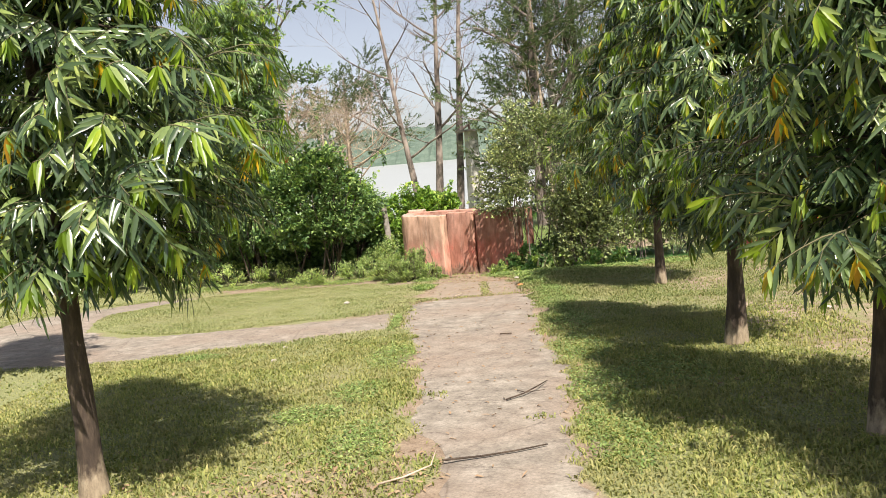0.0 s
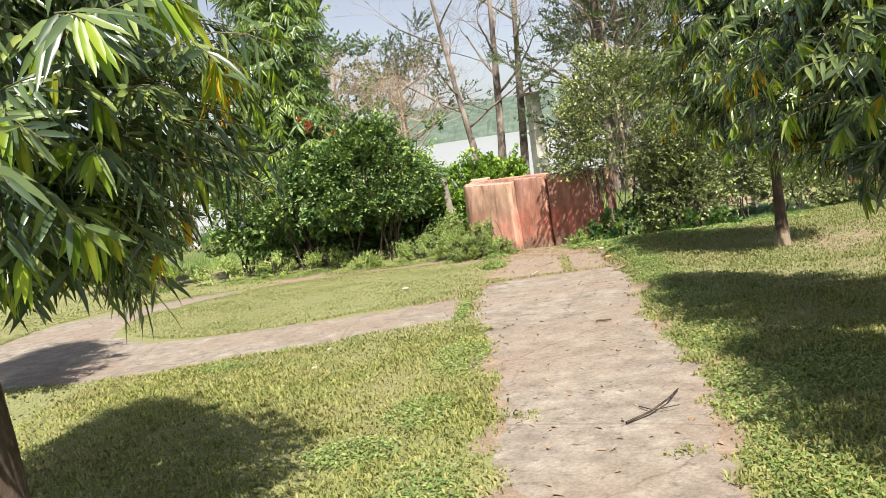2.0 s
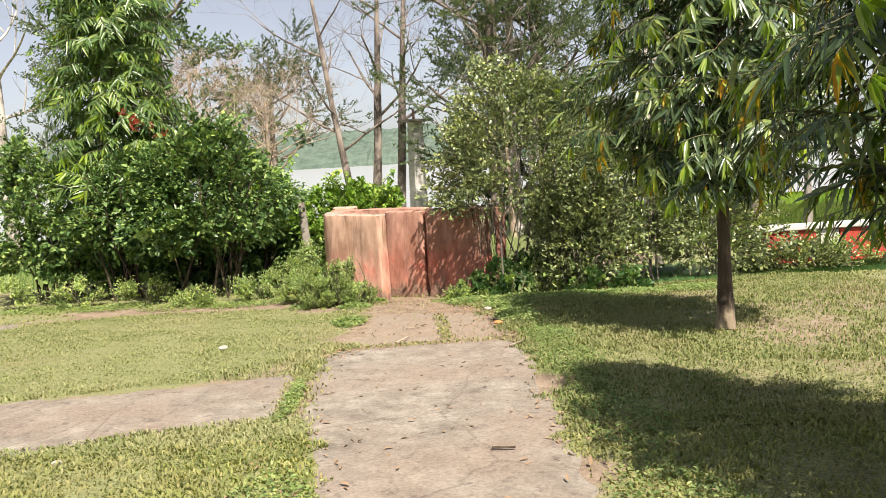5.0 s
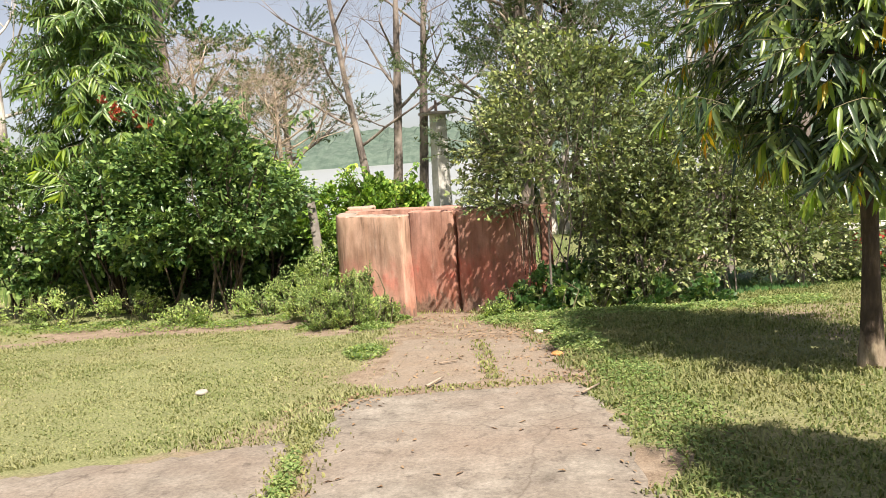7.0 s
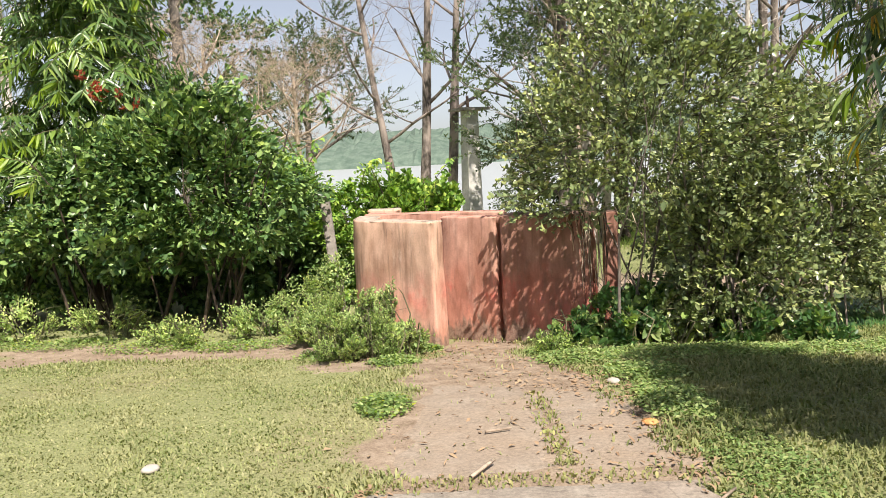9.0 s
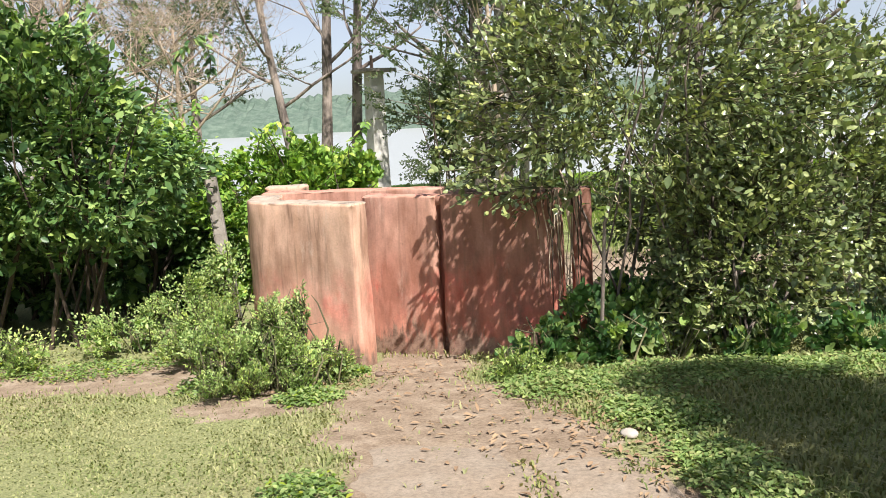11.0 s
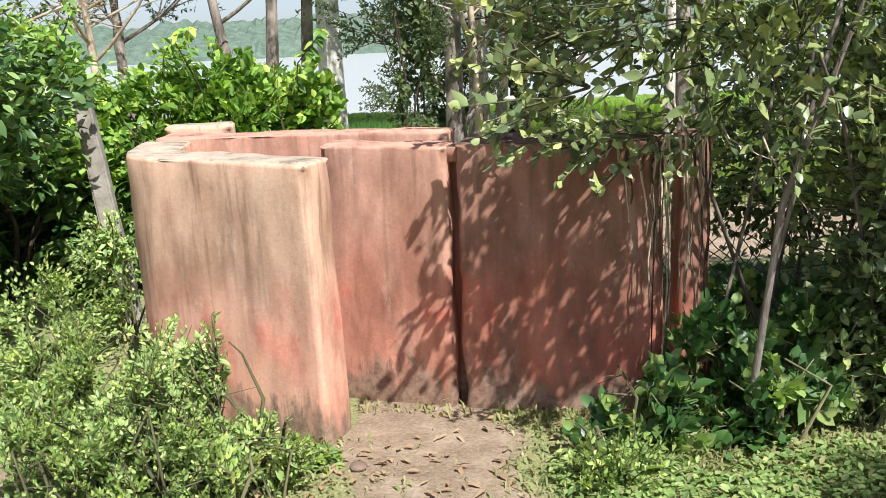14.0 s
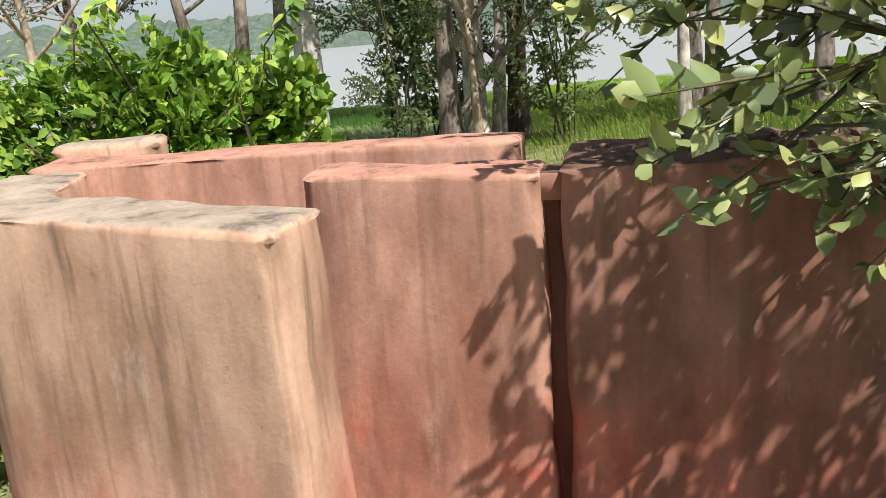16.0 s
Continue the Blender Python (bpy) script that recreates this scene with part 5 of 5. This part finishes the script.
litter(420, [(0.72, 13.5, 0.3, 0.5), (0.86, 12.6, 0.22, 0.7), (0.85, 11.6, 0.2, 0.4), (-0.75, 11.3, 0.25, 0.25), (-0.75, 4.6, 0.5, 0.4)], 99, "dry brown leaves and chaff along the path's edge")
litter(80, [(-0.35, 15.15, 0.3, 0.12), (0.3, 15.3, 0.35, 0.12), (0.15, 14.8, 0.35, 0.3)], 98, "dry brown leaves at the wall foot")
g = np.random.default_rng(23)
fx = np.concatenate([g.uniform(-0.95, -0.4, 260), g.uniform(-0.25, 1.0, 170)])
fy = np.concatenate([15.86 - 0.86 * (fx[:260] + 0.95) - g.uniform(0.02, 0.1, 260), 15.9 - 0.52 * (fx[260:] + 0.25) - g.uniform(0.06, 0.2, 170)])
blades("foot_grass", np.stack([fx, fy, lie(fx, fy) - 0.004], -1), g.uniform(0.02, 0.08, len(fx)), "dry grass along the foot of the walls", BLADE, 0.005, 0.9, seed=29)


# loose shoots standing out of the hedge tops
random.seed(140)
for k, (x, y, z) in enumerate([(-1.55, 17.4, 1.7), (-1.75, 16.9, 1.75), (-2.3, 16.6, 1.9), (-0.35, 18.4, 0.85), (-1.3, 18.4, 0.95), (-2.0, 18.6, 1.2), (-3.6, 16.7, 2.0)]):
    shoot = thing("creeper_shoot", pose(x, y, z - 0.25), "long leafy shoot standing out of the hedge", "shoot", "shoots on the hedge")
    sh, q, d, pts = Shape(), Vector((0, 0, 0)), Vector((rnd(-0.4, 0.5), rnd(-0.5, 0.1), 1)), []
    for j in range(6):
        pts.append(q.copy())
        q = q + d.normalized() * 0.11
        d += Vector((rnd(-0.3, 0.4), rnd(-0.3, 0.2), -0.22))
    sh.tube(pts, [0.006 - 0.0008 * j for j in range(6)], 5)
    put("stem", sh.mesh("stem", [TWIG]), shoot)
    lf = Shape()
    for j in range(22):
        u = rnd(0.5, 4.9)
        at = pts[int(u)].lerp(pts[int(u) + 1], u - int(u))
        lf.leaf(at, (rnd(-1, 1), rnd(-1, 0.6), rnd(-0.8, 0.3)), (rnd(-0.4, 0.4), -0.5, 0.8), rnd(0.06, 0.09), 0.045, 0, 0.3, 0, 3, 0.3, 0.8)
    tagged(put("leaves", lf.mesh("leaves", [BUSH if y < 18 else CREEPER]), shoot), kind="stuff")
